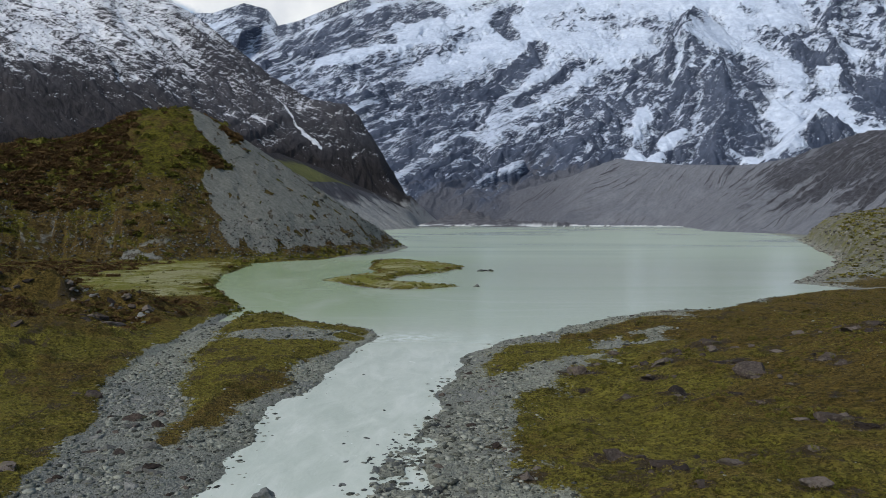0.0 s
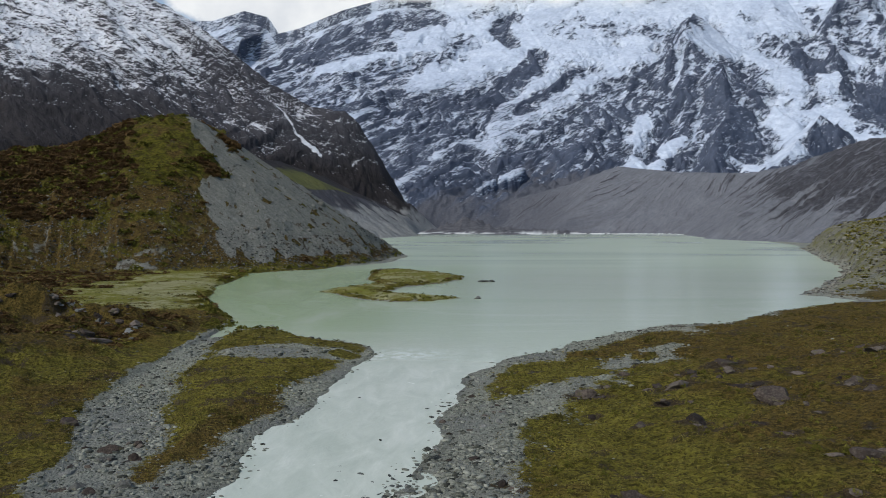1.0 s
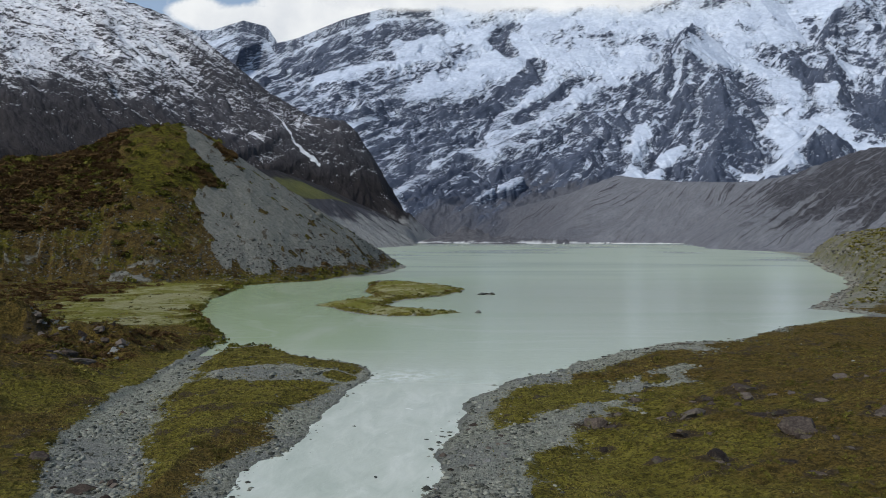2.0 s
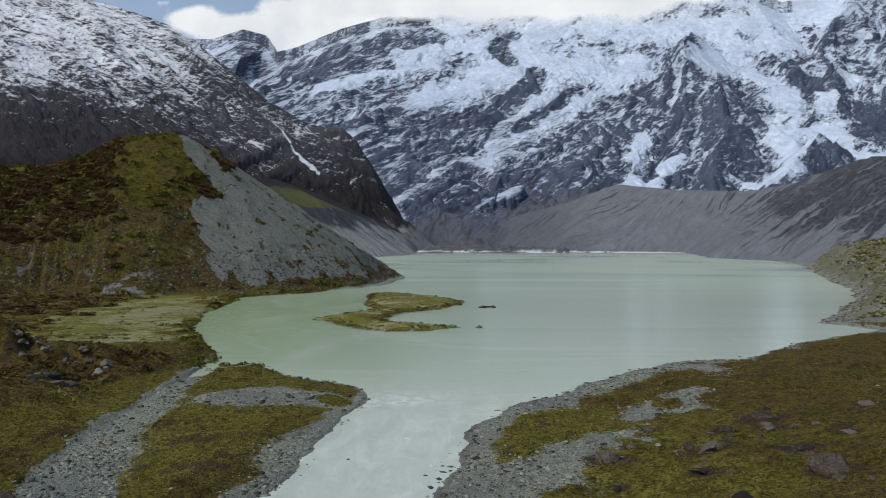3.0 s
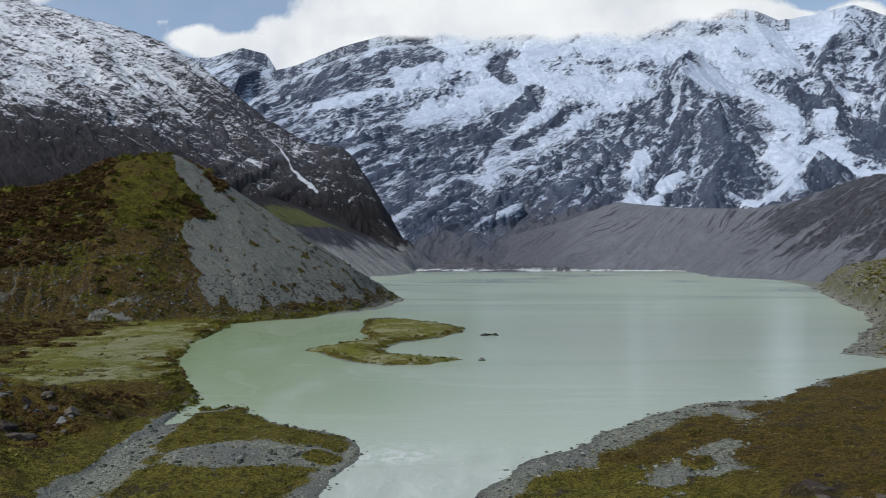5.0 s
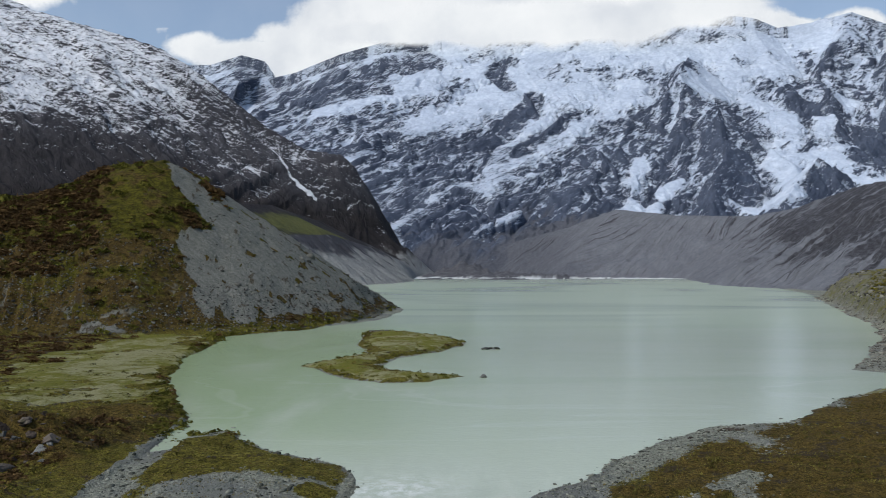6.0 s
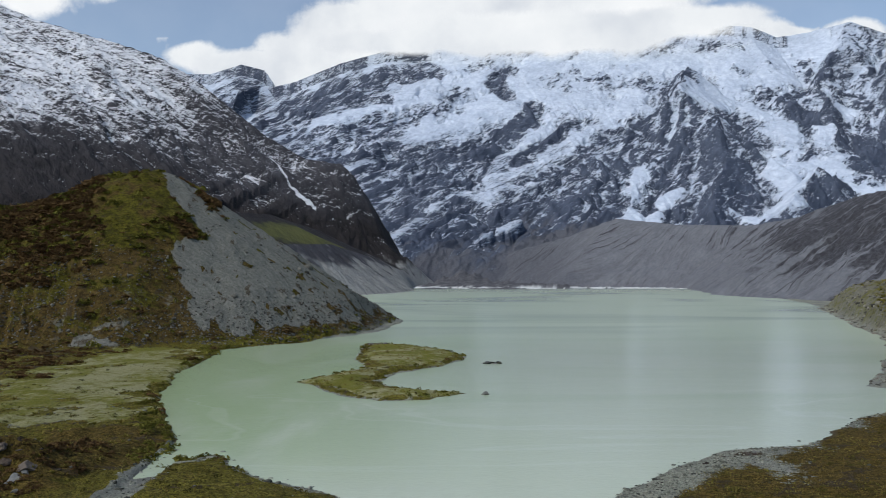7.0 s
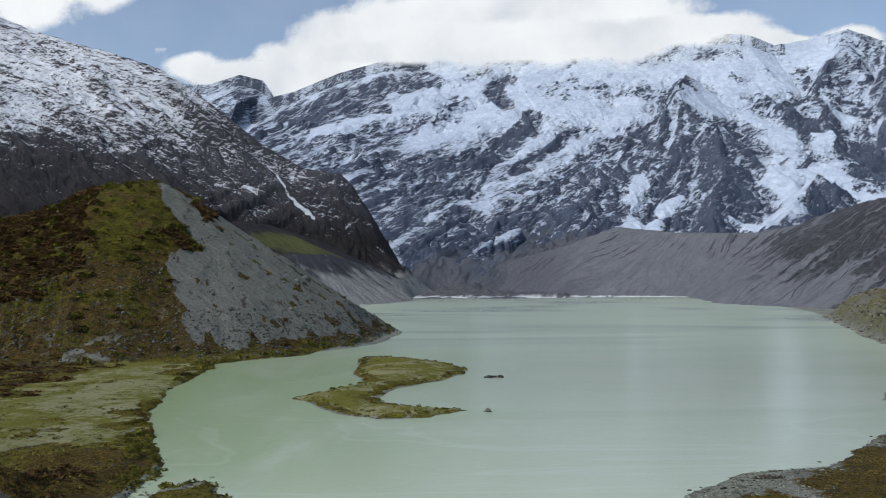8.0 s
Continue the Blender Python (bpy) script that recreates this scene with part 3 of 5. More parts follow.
    z = np.where(y > 1590, np.where(land > 0, 0.4 + np.minimum(np.maximum(rough - 0.1, 0) * 5, 2.4), z), z)
    for cx, cy, r, q, h in ((60, 1900, 52, 60, 30), (20, 1880, 70, 50, 11), (125, 1830, 60, 40, 12), (190, 1790, 70, 40, 8), (135, 1668, 34, 14, 5), (95, 1690, 16, 10, 4), (-20, 1700, 24, 12, 4), (250, 1760, 60, 30, 6)):
        z = np.where(y > 1590, z + h * spot(x, y, cx, cy, r, q) * (1 + 0.5 * rough), z)
    silt = silt * smooth(2.6, 1.5, z)
    debris = smooth(1560, 1600, y)
    track = along(x, y, TRACK)[0]
    flat = np.maximum(flat, smooth(1.1, 0.5, track + rough * 0.6))
    soil = np.zeros_like(x)
    for cx, cy, r in MEADOW_ROCKS:
        soil = np.maximum(soil, spot(x, y, cx, cy, r * 2.0, r * 1.3))
    soil = np.maximum(soil, smooth(0.22, 0.42, fbm(x, y, 7, 4, 0.6, shift=55.0) + 0.25 * hum) * 0.55 * grass)
    soil = np.maximum(soil, 0.32 * hill * smooth(48, 20, z) * smooth(-0.1, 0.3, fbm(x, y, 10, 4, 0.6, shift=58.0)) * (1 - scree))
    soil = np.maximum(soil, 0.75 * smooth(-122, -138, x + 10 * hum) * smooth(212, 236, y) * (1 - hill) * smooth(-0.15, 0.2, fbm(x, y, 12, 4, 0.6, shift=59.0)))
    brink = smooth(4.5, 1.0, along(x, y, [(-28, 79), (-25, 96), (-23.4, 108), (-21.2, 122)])[0] + rough * 3) * spit_g
    return dict(debris=debris, soil=soil, dry=brink * 1.2 + smooth(14, 62, x + 40 * hum + 14 * rough) * smooth(0, 10, x) + smooth(-42, -58, x) * smooth(-0.12, 0.35, hum + 0.4 * rough) * smooth(215, 190, y), rubble=far * smooth(3, 9, sd), silt=silt, z=z, land=land, grass=grass * (1 - flat), sand=flat, scree=scree, hill=hill, shrub=shrub, bed=bed, rough=rough, hum=hum, sd=sd)


LEFT_CREST = [(-1886, 2550, 1074), (-1339, 2400, 852), (-1209, 2350, 791), (-1067, 2300, 740), (-930, 2250, 691), (-783, 2200, 636), (-657, 2150, 551), (-572, 2120, 483), (-457, 2080, 391), (-348, 2050, 327), (-257, 2020, 312), (-226, 2000, 284), (-185, 1980, 216), (-163, 1960, 166), (-147, 1945, 118), (-120, 1930, 92), (-79, 1910, 54), (-38, 1890, 24), (0, 1870, 2)]
LEFT_GULLY = [(-424, 1989), (-371, 1930), (-338, 1917), (-303, 1911)]
TERRACE = [(-313, 950, 74), (-304, 1100, 78), (-252, 1250, 79), (-186, 1400, 84), (-147, 1600, 68), (-47, 1850, 20)]


def left_mountain_height(x, y):
    wx = x + fbm(x, y, 260, 4, shift=2.0) * 60
    wy = y + fbm(x, y, 260, 4, shift=5.0) * 60
    d, crest, run, side = along(x, y, LEFT_CREST)
    d = np.sqrt(d * d + 64) - 8
    # the shoulder rounds off below its steep end
    reach = np.minimum(d, 130) * smooth(700, 400, d)
    crest = sum(along(x + k * reach, y - 0.5 * k * reach, LEFT_CREST)[1] for k in (-1.0, -0.6, -0.3, 0.0, 0.3, 0.6, 1.0)) / 7
    h = crest - (0.54 + 0.24 * smooth(-420, -200, x)) * d
    # ribs and gullies that slant down the face
    lean = (run - 2.0 * d) / 2.2 + fbm(x, y, 240, 4, 0.5, shift=14.0) * 60
    r = ridged(lean, d * 0.5, 210, 5, 0.5, 3.0) - 0.42
    g = fbm(lean, d * 0.4, 80, 5, 0.6, shift=9.0)
    chute = 1 - 0.9 * np.exp(-(along(x, y, LEFT_GULLY)[0] / 40) ** 2)
    h += chute * smooth(0, 150, d) * (r * 42 + g * 12) + smooth(0, 25, d) * fbm(lean, d * 1.5, 90, 4, 0.55, shift=8.0) * 9
    h += chute * (fbm(x, y, 30, 3, 0.5, shift=2.0) * 4 + (ridged(lean, d * 1.6, 70, 4, 0.55, 7.0) - 0.4) * 5)
    top = d
    # terrace of old moraine at the mountain's foot, with a bare face to the lake
    d, crest, run, side = along(wx * 0.25 + x * 0.75, wy * 0.25 + y * 0.75, TERRACE)
    t = np.where(side < 0, crest - 0.66 * d + (fbm(run, d * 0.15, 22, 4, 0.6, shift=1.0) * 6 + (ridged(run + 0.4 * d, d * 0.1, 16, 3, 0.5, 4.0) - 0.5) * 4) * smooth(2, 30, d), crest + 0.46 * d)
    t = np.where((side >= 0), t - np.maximum(d - 120, 0) * 0.9, t)
    t = t - 160 * smooth(1180, 980, y)
    face = smooth(-6, 3, t - h) * (side < 0)
    bench = smooth(-4, 3, t - h) * (side >= 0)
    return smax(h, t, 5) - 70 * smooth(-95, 0, x) * smooth(1500, 1750, y), face, bench, top, g, r


BACK_CREST = [(-1951, 4300, 1133), (-1283, 4350, 1141), (-1123, 4400, 1208), (-996, 4400, 1175), (-928, 4350, 1069), (-802, 4300, 1085), (-547, 4250, 1173), (-297, 4200, 1226), (-55, 4250, 1248), (355, 4350, 1370), (710, 4400, 1416), (1030, 4400, 1430), (1350, 4400, 1444), (1709, 4300, 1387), (1849, 4300, 1329), (2013, 4250, 1344), (2204, 4200, 1383), (2387, 4150, 1295), (2896, 4100, 1322)]
BACK_RIBS = [
    (0.9, [(1185, 3750, 1027), (1078, 3500, 884), (1114, 3350, 761), (1077, 3000, 477), (890, 2550, 209)]),
    (0.95, [(1078, 3500, 884), (848, 3450, 735), (690, 3300, 573), (381, 2950, 389), (129, 2600, 180)]),
    (0.9, [(1114, 3350, 761), (1244, 3200, 576), (1313, 3000, 432)]),
    (0.9, [(2204, 4200, 1374), (1770, 3700, 956), (1665, 3300, 638), (1680, 3000, 451)]),
    (0.9, [(2386, 4150, 1280), (2092, 3700, 981), (1889, 3200, 572)]),
    (0.85, [(1320, 2750, 417), (1082, 2450, 235)]),
    (0.85, [(1320, 2750, 417), (1338, 2600, 330), (1291, 2400, 238)]),
    (0.8, [(-53, 4050, 1057), (-440, 3850, 868), (-747, 3600, 698)]),
    (0.8, [(475, 3950, 913), (265, 3650, 661), (50, 3350, 513), (-168, 2950, 308)]),
    (0.9, [(507, 3500, 671), (317, 3250, 497), (1, 2850, 298), (-91, 2550, 161)]),
]


ICE_HIGH = [
    (140, [(-222, 3946), (65, 4127), (359, 4080), (672, 4184), (1116, 4145), (1569, 4150), (2034, 4176)]),
    (115, [(3, 3465), (192, 3733), (426, 3892), (598, 3748), (825, 3794)]),
    (58, [(940, 3816), (659, 3509), (468, 3248), (261, 3030), (160, 2807)]),
    (34, [(472, 3616), (248, 3136), (184, 2860)]),
    (55, [(-51, 3868), (-266, 3766), (-440, 3629), (-567, 3608)]),
    (90, [(-22, 3527), (-94, 3384)]),
]
ICE_EAST = [
    (60, [(1436, 3615), (1481, 3424), (1410, 3166), (1296, 2921), (1101, 2533), (1081, 2662)]),
    (85, [(1162, 3493), (1477, 3918), (1713, 3938)]),
    (55, [(1314, 2346), (1521, 2801), (1545, 3076), (1427, 3107)]),
    (60, [(1688, 2877), (1394, 2484)]),
    (40, [(1848, 3555), (1581, 3280)]),
]
SNOW_CONES = [
    (32, [(764, 3090), (695, 2901), (618, 2671)]),
    (28, [(877, 2920), (736, 2717), (689, 2620)]),
    (26, [(-73, 2589), (-121, 2442), (-143, 2237)]),
    (15, [(261, 2622), (176, 2492), (100, 2363)]),
    (26, [(432, 3008), (186, 2885), (20, 2806), (-37, 2698)]),
]
ROCK_WALLS = [
    (95, [(-820, 4190), (-542, 4110), (-236, 4090), (-80, 4130)]),
    (70, [(-1100, 4350), (-1010, 4330), (-940, 4290)]),
    (130, [(-797, 3978), (-620, 3941), (-386, 3880)]),
    (50, [(343, 4123), (295, 4021), (337, 3841)]),
    (55, [(448, 3738), (333, 3535), (195, 3364), (47, 3190)]),
    (40, [(505, 3413), (408, 3330), (305, 3137)]),
    (22, [(1161, 3679), (1093, 3866)]),
    (40, [(1680, 3744), (1826, 3761)]),
    (90, [(1646, 3561), (1755, 3383), (1771, 3159)]),
]
SNOW_FIELDS = ICE_HIGH + ICE_EAST + SNOW_CONES


def back_range_height(x, y):
    wx = x + fbm(x, y, 420, 4, shift=12.0) * 90
    wy = y + fbm(x, y, 420, 4, shift=15.0) * 90
    d, crest, run, side = along(x, y, BACK_CREST)
    d = np.sqrt(d * d + 144) - 12
    face = crest * (1 - np.clip(d / 2150, 0, 1.2) ** 0.86) - 60 + 60 * smooth(1500, 2000, d) - 80 * smooth(1900, 2200, d)
    h = np.where(side < 0, face, crest - 0.9 * d)
    rib = np.zeros_like(x)
    for slope, line in BACK_RIBS:
        d2, z2, _, _ = along(x * 0.5 + wx * 0.5, y * 0.5 + wy * 0.5, line)
        hr = z2 - slope * d2
        rib = np.maximum(rib, smooth(-50, 50, hr - h) * (d2 < 450))
        h = smax(h, hr, 20)
    ice = np.zeros_like(x)
    crumb = fbm(x, y, 150, 6, 0.68, shift=33.0) * 1.25 + fbm(x, y, 30, 4, 0.65, shift=39.0) * 0.55
    for width, line in SNOW_FIELDS:
        ice = np.maximum(ice, smooth(1.7, 0.35, along(x * 0.4 + wx * 0.6, y * 0.4 + wy * 0.6, line)[0] / width + crumb))
    cliff = np.zeros_like(x)
    for width, line in ROCK_WALLS:
        cliff = np.maximum(cliff, smooth(1.3, 0.6, along(x * 0.6 + wx * 0.4, y * 0.6 + wy * 0.4, line)[0] / width + fbm(x, y, 110, 5, shift=38.0) * 1.1))
    ice *= 1 - cliff * 0.6
    away = smooth(0, 160, d) * smooth(2120, 1800, d)
    # slabs and gullies dip to the south-west over most of the face
    c, s = 0.86, 0.51
    p, q = wx * c - wy * s, wx * s + wy * c
    slab = ridged(p, q * 0.30, 190, 6, 0.55, 6.0) - 0.4
    slab2 = ridged(p * 0.9 + q * 0.2, q * 0.7 - p * 0.2, 82, 5, 0.6, 16.0) - 0.4
    bare = 1 - 0.85 * ice
    h += away * bare * ((ridged(wx, wy, 520, 6, 0.5, 4.0) - 0.42) * 60 + slab * 58 + slab2 * 30 + fbm(p, q * 0.3, 110, 5, 0.55, shift=19.0) * 36)
    h += smooth(0, 40, d) * bare * smooth(2120, 1800, d) * ((fbm(p, q * 0.6, 36, 3, 0.5, shift=2.0)) * 8)
    h += cliff * away * (ridged(p, q * 0.5, 70, 4, 0.5, 26.0) - 0.2) * 18
    # torn ice
    h += ice * smooth(500, 900, h) * ((ridged(x, y * 1.8, 48, 4, 0.55, 12.0) - 0.4) * 4.5 + fbm(x, y, 220, 3, shift=8.0) * 9)
    apron = -2 + 0.30 * np.maximum(y - 2130 - 0.10 * np.abs(x), 0) + fbm(x, y, 70, 5, 0.55, shift=2.0) * 9 * smooth(2100, 2250, y)
    talus = smooth(6, -8, h - apron - 18)
    return smax(h, apron, 12), rib, ice, cliff, talus, d


WALL_CREST = [(40, 2430, 40), (166, 2350, 85), (351, 2250, 135), (472, 2150, 180), (594, 2000, 154), (718, 1850, 143), (743, 1700, 148), (741, 1550, 159), (726, 1400, 166), (659, 1200, 155), (670, 1000, 147), (720, 700, 130)]


def moraine_wall_height(x, y):
    wx = x + fbm(x, y, 60, 4, shift=31.0) * 14
    wy = y + fbm(x, y, 60, 4, shift=35.0) * 14
    d, crest, run, side = along(wx, wy, WALL_CREST)
    run = run + (0.85 * smooth(800, 420, run) - 0.12) * d
    g = fbm(run, d * 0.1, 34, 5, 0.6, shift=3.0)
    rill = ridged(run, d * 0.08, 24, 4, 0.5, 5.0)
    near = smooth(4, 60, d) * smooth(330, 120, d)
    lake = crest - 0.63 * d + near * (g * 9 + (rill - 0.5) * 6 + fbm(x, y, 11, 4, 0.6, shift=44.0) * 4) * (0.45 + 0.55 * smooth(1950, 1650, y))
    h = np.where(side < 0, lake, crest - 0.10 * d)
    h += fbm(x, y, 14, 3, 0.5, shift=5.0) * 1.6
    return h, side, d, g, rill, run

# ---- large structure ----


def grid_mesh(name, x, y, z, attrs, material):
    rows, cols = x.shape
    me = bpy.data.meshes.new(name)
    me.vertices.add(rows * cols)
    me.vertices.foreach_set("co", np.stack([x, y, z], -1).astype(np.float32).ravel())
    i = np.arange(rows * cols).reshape(rows, cols)
    quads = np.stack([i[:-1, :-1], i[:-1, 1:], i[1:, 1:], i[1:, :-1]], -1).reshape(-1, 4).astype(np.int32)
    me.loops.add(quads.size)
    me.loops.foreach_set("vertex_index", quads.ravel())
    me.polygons.add(len(quads))
    me.polygons.foreach_set("loop_start", np.arange(0, quads.size, 4, dtype=np.int32))
    me.polygons.foreach_set("use_smooth", np.ones(len(quads), bool))
    me.update(calc_edges=True)
    for key, values in attrs.items():
        a = me.attributes.new(key, "FLOAT", "POINT")
        a.data.foreach_set("value", np.broadcast_to(values, x.shape).astype(np.float32).ravel())
    me.materials.append(material)
    return new(name, me)


def fan(depths, low, high, n, wide=None):
    """Plan points in rows across the valley that spread with distance; wide: how far past the dense part they go on, coarsely."""
    s = np.linspace(low, high, n)
    if wide:
        more = np.geomspace(0.02, wide, 22)
        s = np.concatenate([low - more[::-1], s, high + more])
    yy, ss = np.meshgrid(np.asarray(depths, float), s, indexing="ij")
    return ss * np.maximum(yy, 50.0), yy


def fan_to(line, near, past, low, high, n, rows, back=10):
    """Like fan, but with rows drawn up so that one of them follows a crest line."""
    s = np.linspace(low, high, n)
    ls, ly = np.array([p[0] / p[1] for p in line]), np.array([p[1] for p in line])
    k = np.argsort(ls)
    top = np.interp(s, ls[k], ly[k])
    t = np.linspace(0, 1, rows)[:, None]
    y = np.concatenate([near + (top[None] - near) * t, top[None] + past * np.linspace(0, 1, back + 1)[1:, None] ** 1.5])
    return s[None] * y, y


def steepness(x, y, z):
    """The upward part of the normal over a grid."""
    ax, ay, az = np.gradient(x, axis=1), np.gradient(y, axis=1), np.gradient(z, axis=1)
    bx, by, bz = np.gradient(x, axis=0), np.gradient(y, axis=0), np.gradient(z, axis=0)
    nx, ny, nz = ay * bz - az * by, az * bx - ax * bz, ax * by - ay * bx
    return np.abs(nz) / np.sqrt(nx * nx + ny * ny + nz * nz + 1e-9)


# ground
depths = np.concatenate([np.linspace(-160, 40, 26)[:-1], np.geomspace(40, 760, 520), np.linspace(775, 2600, 70), np.geomspace(2650, 4900, 12)])
gx, gy = fan(depths, -0.66, 0.66, 620, 12.0)
G = ground_parts(gx, gy)
gz = np.where(gy > 900, np.minimum(G["z"], np.where(gy > 1590, 40, 4)), G["z"])
ground = grid_mesh("ground", gx, gy, gz, {k: G[k] for k in ("grass", "sand", "scree", "hill", "shrub", "silt", "dry", "rubble", "soil", "debris")}, ground_material())
tagged(ground, "valley ground of gravel, tussock grass and grey scree", "ground", kind="structure")

# lake and river
wx_, wy_ = np.meshgrid(np.concatenate([[-900, -500, -250], np.linspace(-120, 180, 61), [350, 700, 1100]]), np.concatenate([np.linspace(-150, 250, 81), np.linspace(270, 800, 20), np.linspace(860, 2300, 20)]))
river = smooth(178, 128, wy_ + 0.25 * np.abs(wx_ + 5))
water = grid_mesh("water", wx_, wy_, wx_ * 0, dict(river=river, hill_mirror=smooth(25, -75, wx_ - 0.1 * wy_) * smooth(700, 380, wy_) * smooth(150, 200, wy_), far_sheen=smooth(330, 520, wy_) * smooth(1700, 1300, wy_), mouth=smooth(290, 240, wy_) * smooth(165, 190, wy_), foam=spot(wx_, wy_, -7.5, 151, 6, 4)), water_material())
tagged(water, "milky pale green glacial lake with a smooth surface", "water", kind="structure")


def hollow(z, k):
    """How far a grid lies below its surroundings."""
    m = z.copy()
    for axis in (0, 1):
        m = sum(np.roll(m, s, axis) for s in range(-k, k + 1)) / (2 * k + 1)
    return m - z


# mountain on the west side
mx, my = fan_to(LEFT_CREST, 750, 500, -0.72, 0.02, 600, 340)
mz, face, bench, d, g, r = left_mountain_height(mx, my)
ok = steepness(mx, my, mz)
lobes = fbm(mx, my, 260, 4, shift=4.0)
high = mz + 80 * lobes
west_side = smooth(-500, -740, mx + 120 * lobes)
line = 235 - 110 * smooth(-700, -430, mx)
snow = 0.04 + 0.31 * smooth(line, line + 150, high) + west_side * 0.31 * smooth(300, 480, high) + 0.20 * np.tanh(hollow(mz, 5) / 6) + 0.4 * (ok - 0.80)
gully = along(mx, my, LEFT_GULLY)[0]
snow = np.maximum(snow, 1.0 * smooth(4.2, 1.6, gully + 2.2 * fbm(mx, my, 30, 3)))
snow = np.clip(snow, 0, 1) * (1 - bench) * (1 - face)
# the bench's near-black cover also darkens the slopes below the snow
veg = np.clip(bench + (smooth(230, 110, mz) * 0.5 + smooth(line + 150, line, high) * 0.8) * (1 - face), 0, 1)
talus = np.maximum(face, smooth(1480, 1600, my) * smooth(-260, -180, mx)) * smooth(64, 36, mz + 40 * fbm(mx, my, 45, 4, 0.6))
turf = smooth(0.35, 0.7, spot(mx, my, -240, 1370, 56, 150, -0.4) + 0.25 * fbm(mx, my, 25, 3)) * bench
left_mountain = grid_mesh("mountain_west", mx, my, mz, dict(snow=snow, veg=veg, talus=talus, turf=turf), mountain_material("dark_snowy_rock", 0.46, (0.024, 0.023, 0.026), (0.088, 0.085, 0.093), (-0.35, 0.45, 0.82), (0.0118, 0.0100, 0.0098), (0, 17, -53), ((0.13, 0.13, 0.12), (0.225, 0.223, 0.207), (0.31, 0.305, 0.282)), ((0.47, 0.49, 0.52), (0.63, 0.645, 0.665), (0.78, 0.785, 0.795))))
tagged(left_mountain, "dark steep mountainside dusted with fresh snow above", "mountain", kind="structure")

# range at the valley's head
bx, by = fan_to(BACK_CREST, 2080, 360, -0.36, 0.64, 900, 480)
bz, rib, ice, cliff, talus, d = back_range_height(bx, by)
ok = steepness(bx, by, bz)
snow = 0.31 - 0.03 * smooth(500, 900, bx) + 0.27 * smooth(150, 950, bz + 120 * fbm(bx, by, 400, 4, shift=6.0)) + 0.28 * np.tanh(hollow(bz, 7) / 9) * smooth(0, 60, d) + 0.5 * (ok - 0.68) - 0.02 * rib * smooth(1750, 1350, bx) + 0.22 * smooth(90, 20, d)
along_dip, across_dip = bx * 0.59 + by * 0.81, bx * 0.81 - by * 0.59 + 40 * fbm(bx, by, 220, 3, shift=51.0)
snow = snow + 0.34 * fbm(across_dip, along_dip * 0.2, 60, 6, 0.66, shift=52.0)
snow = (snow - 0.17 * smooth(330, 110, bz)) * (1 - ice) + (0.62 + 0.22 * np.maximum(smooth(450, 800, bz), smooth(500, 800, bx))) * ice - 0.30 * cliff
foot = 90 * smooth(60, 350, bx) * smooth(900, 600, bx)
talus = np.maximum(talus, smooth(135, 40, bz - foot + 95 * fbm(bx * 0.9 - by * 0.5, by * 0.25, 60, 5, 0.65, shift=29.0)) * smooth(2950, 2650, by))
# the blue of distance haze is put into the rock and snow colours
back_range = grid_mesh("mountain_north", bx, by, bz, dict(snow=np.clip(snow, 0, 1.2) * (1 - talus * (1 - 0.9 * ice)), talus=talus * (1 - ice), ice=ice * (1 - cliff)), mountain_material("haze_blue_snowy_rock", 0.6, (0.030, 0.038, 0.059), (0.115, 0.138, 0.188), (0.1, 0.55, 0.83)))
tagged(back_range, "high glaciated mountain face of grey rock and snow, tinted with blue haze", "mountain", kind="structure")

# lateral moraine wall on the east side
ex, ey = fan(np.linspace(620, 2450, 310), 0.02, 0.80, 340, None)
ez, side, d, g, rill, run_ = moraine_wall_height(ex, ey)
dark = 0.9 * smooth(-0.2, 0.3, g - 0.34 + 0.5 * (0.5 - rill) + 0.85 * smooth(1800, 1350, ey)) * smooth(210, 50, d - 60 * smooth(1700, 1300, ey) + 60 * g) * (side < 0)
veg = (side > 0) * 0.6 * smooth(2000, 1300, ey) * smooth(30, 60, d)
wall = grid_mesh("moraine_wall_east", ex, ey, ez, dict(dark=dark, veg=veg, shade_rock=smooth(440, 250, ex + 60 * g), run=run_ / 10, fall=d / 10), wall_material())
tagged(wall, "bare grey lateral moraine wall with eroded dark gullies", "moraine wall", kind="structure")

# ---- clouds behind and on the summits ----


def cloud_sheet(name, depth, puffs, veil, label):
    """A bank of cloud, bowed round the valley's head. puffs: x, z, half width, half height, weight."""
    x, z = np.meshgrid(np.linspace(-3400, 3900, 150), np.linspace(500, 3000, 70))
    cover = np.zeros_like(x)
    for cx, cz, rx, rz, w in puffs:
        cover = np.maximum(cover, w * np.exp(-(((x - cx) / rx) ** 2 + ((z - cz) / rz) ** 2) * 0.8))
    y = depth - 0.00002 * x * x + 60 * fbm(x, z, 500, 3)
    ob = grid_mesh(name, x, y, z, dict(cover=cover), cloud_material(veil))
    ob.visible_shadow = False
    return tagged(ob, label, "cloud", kind="structure")


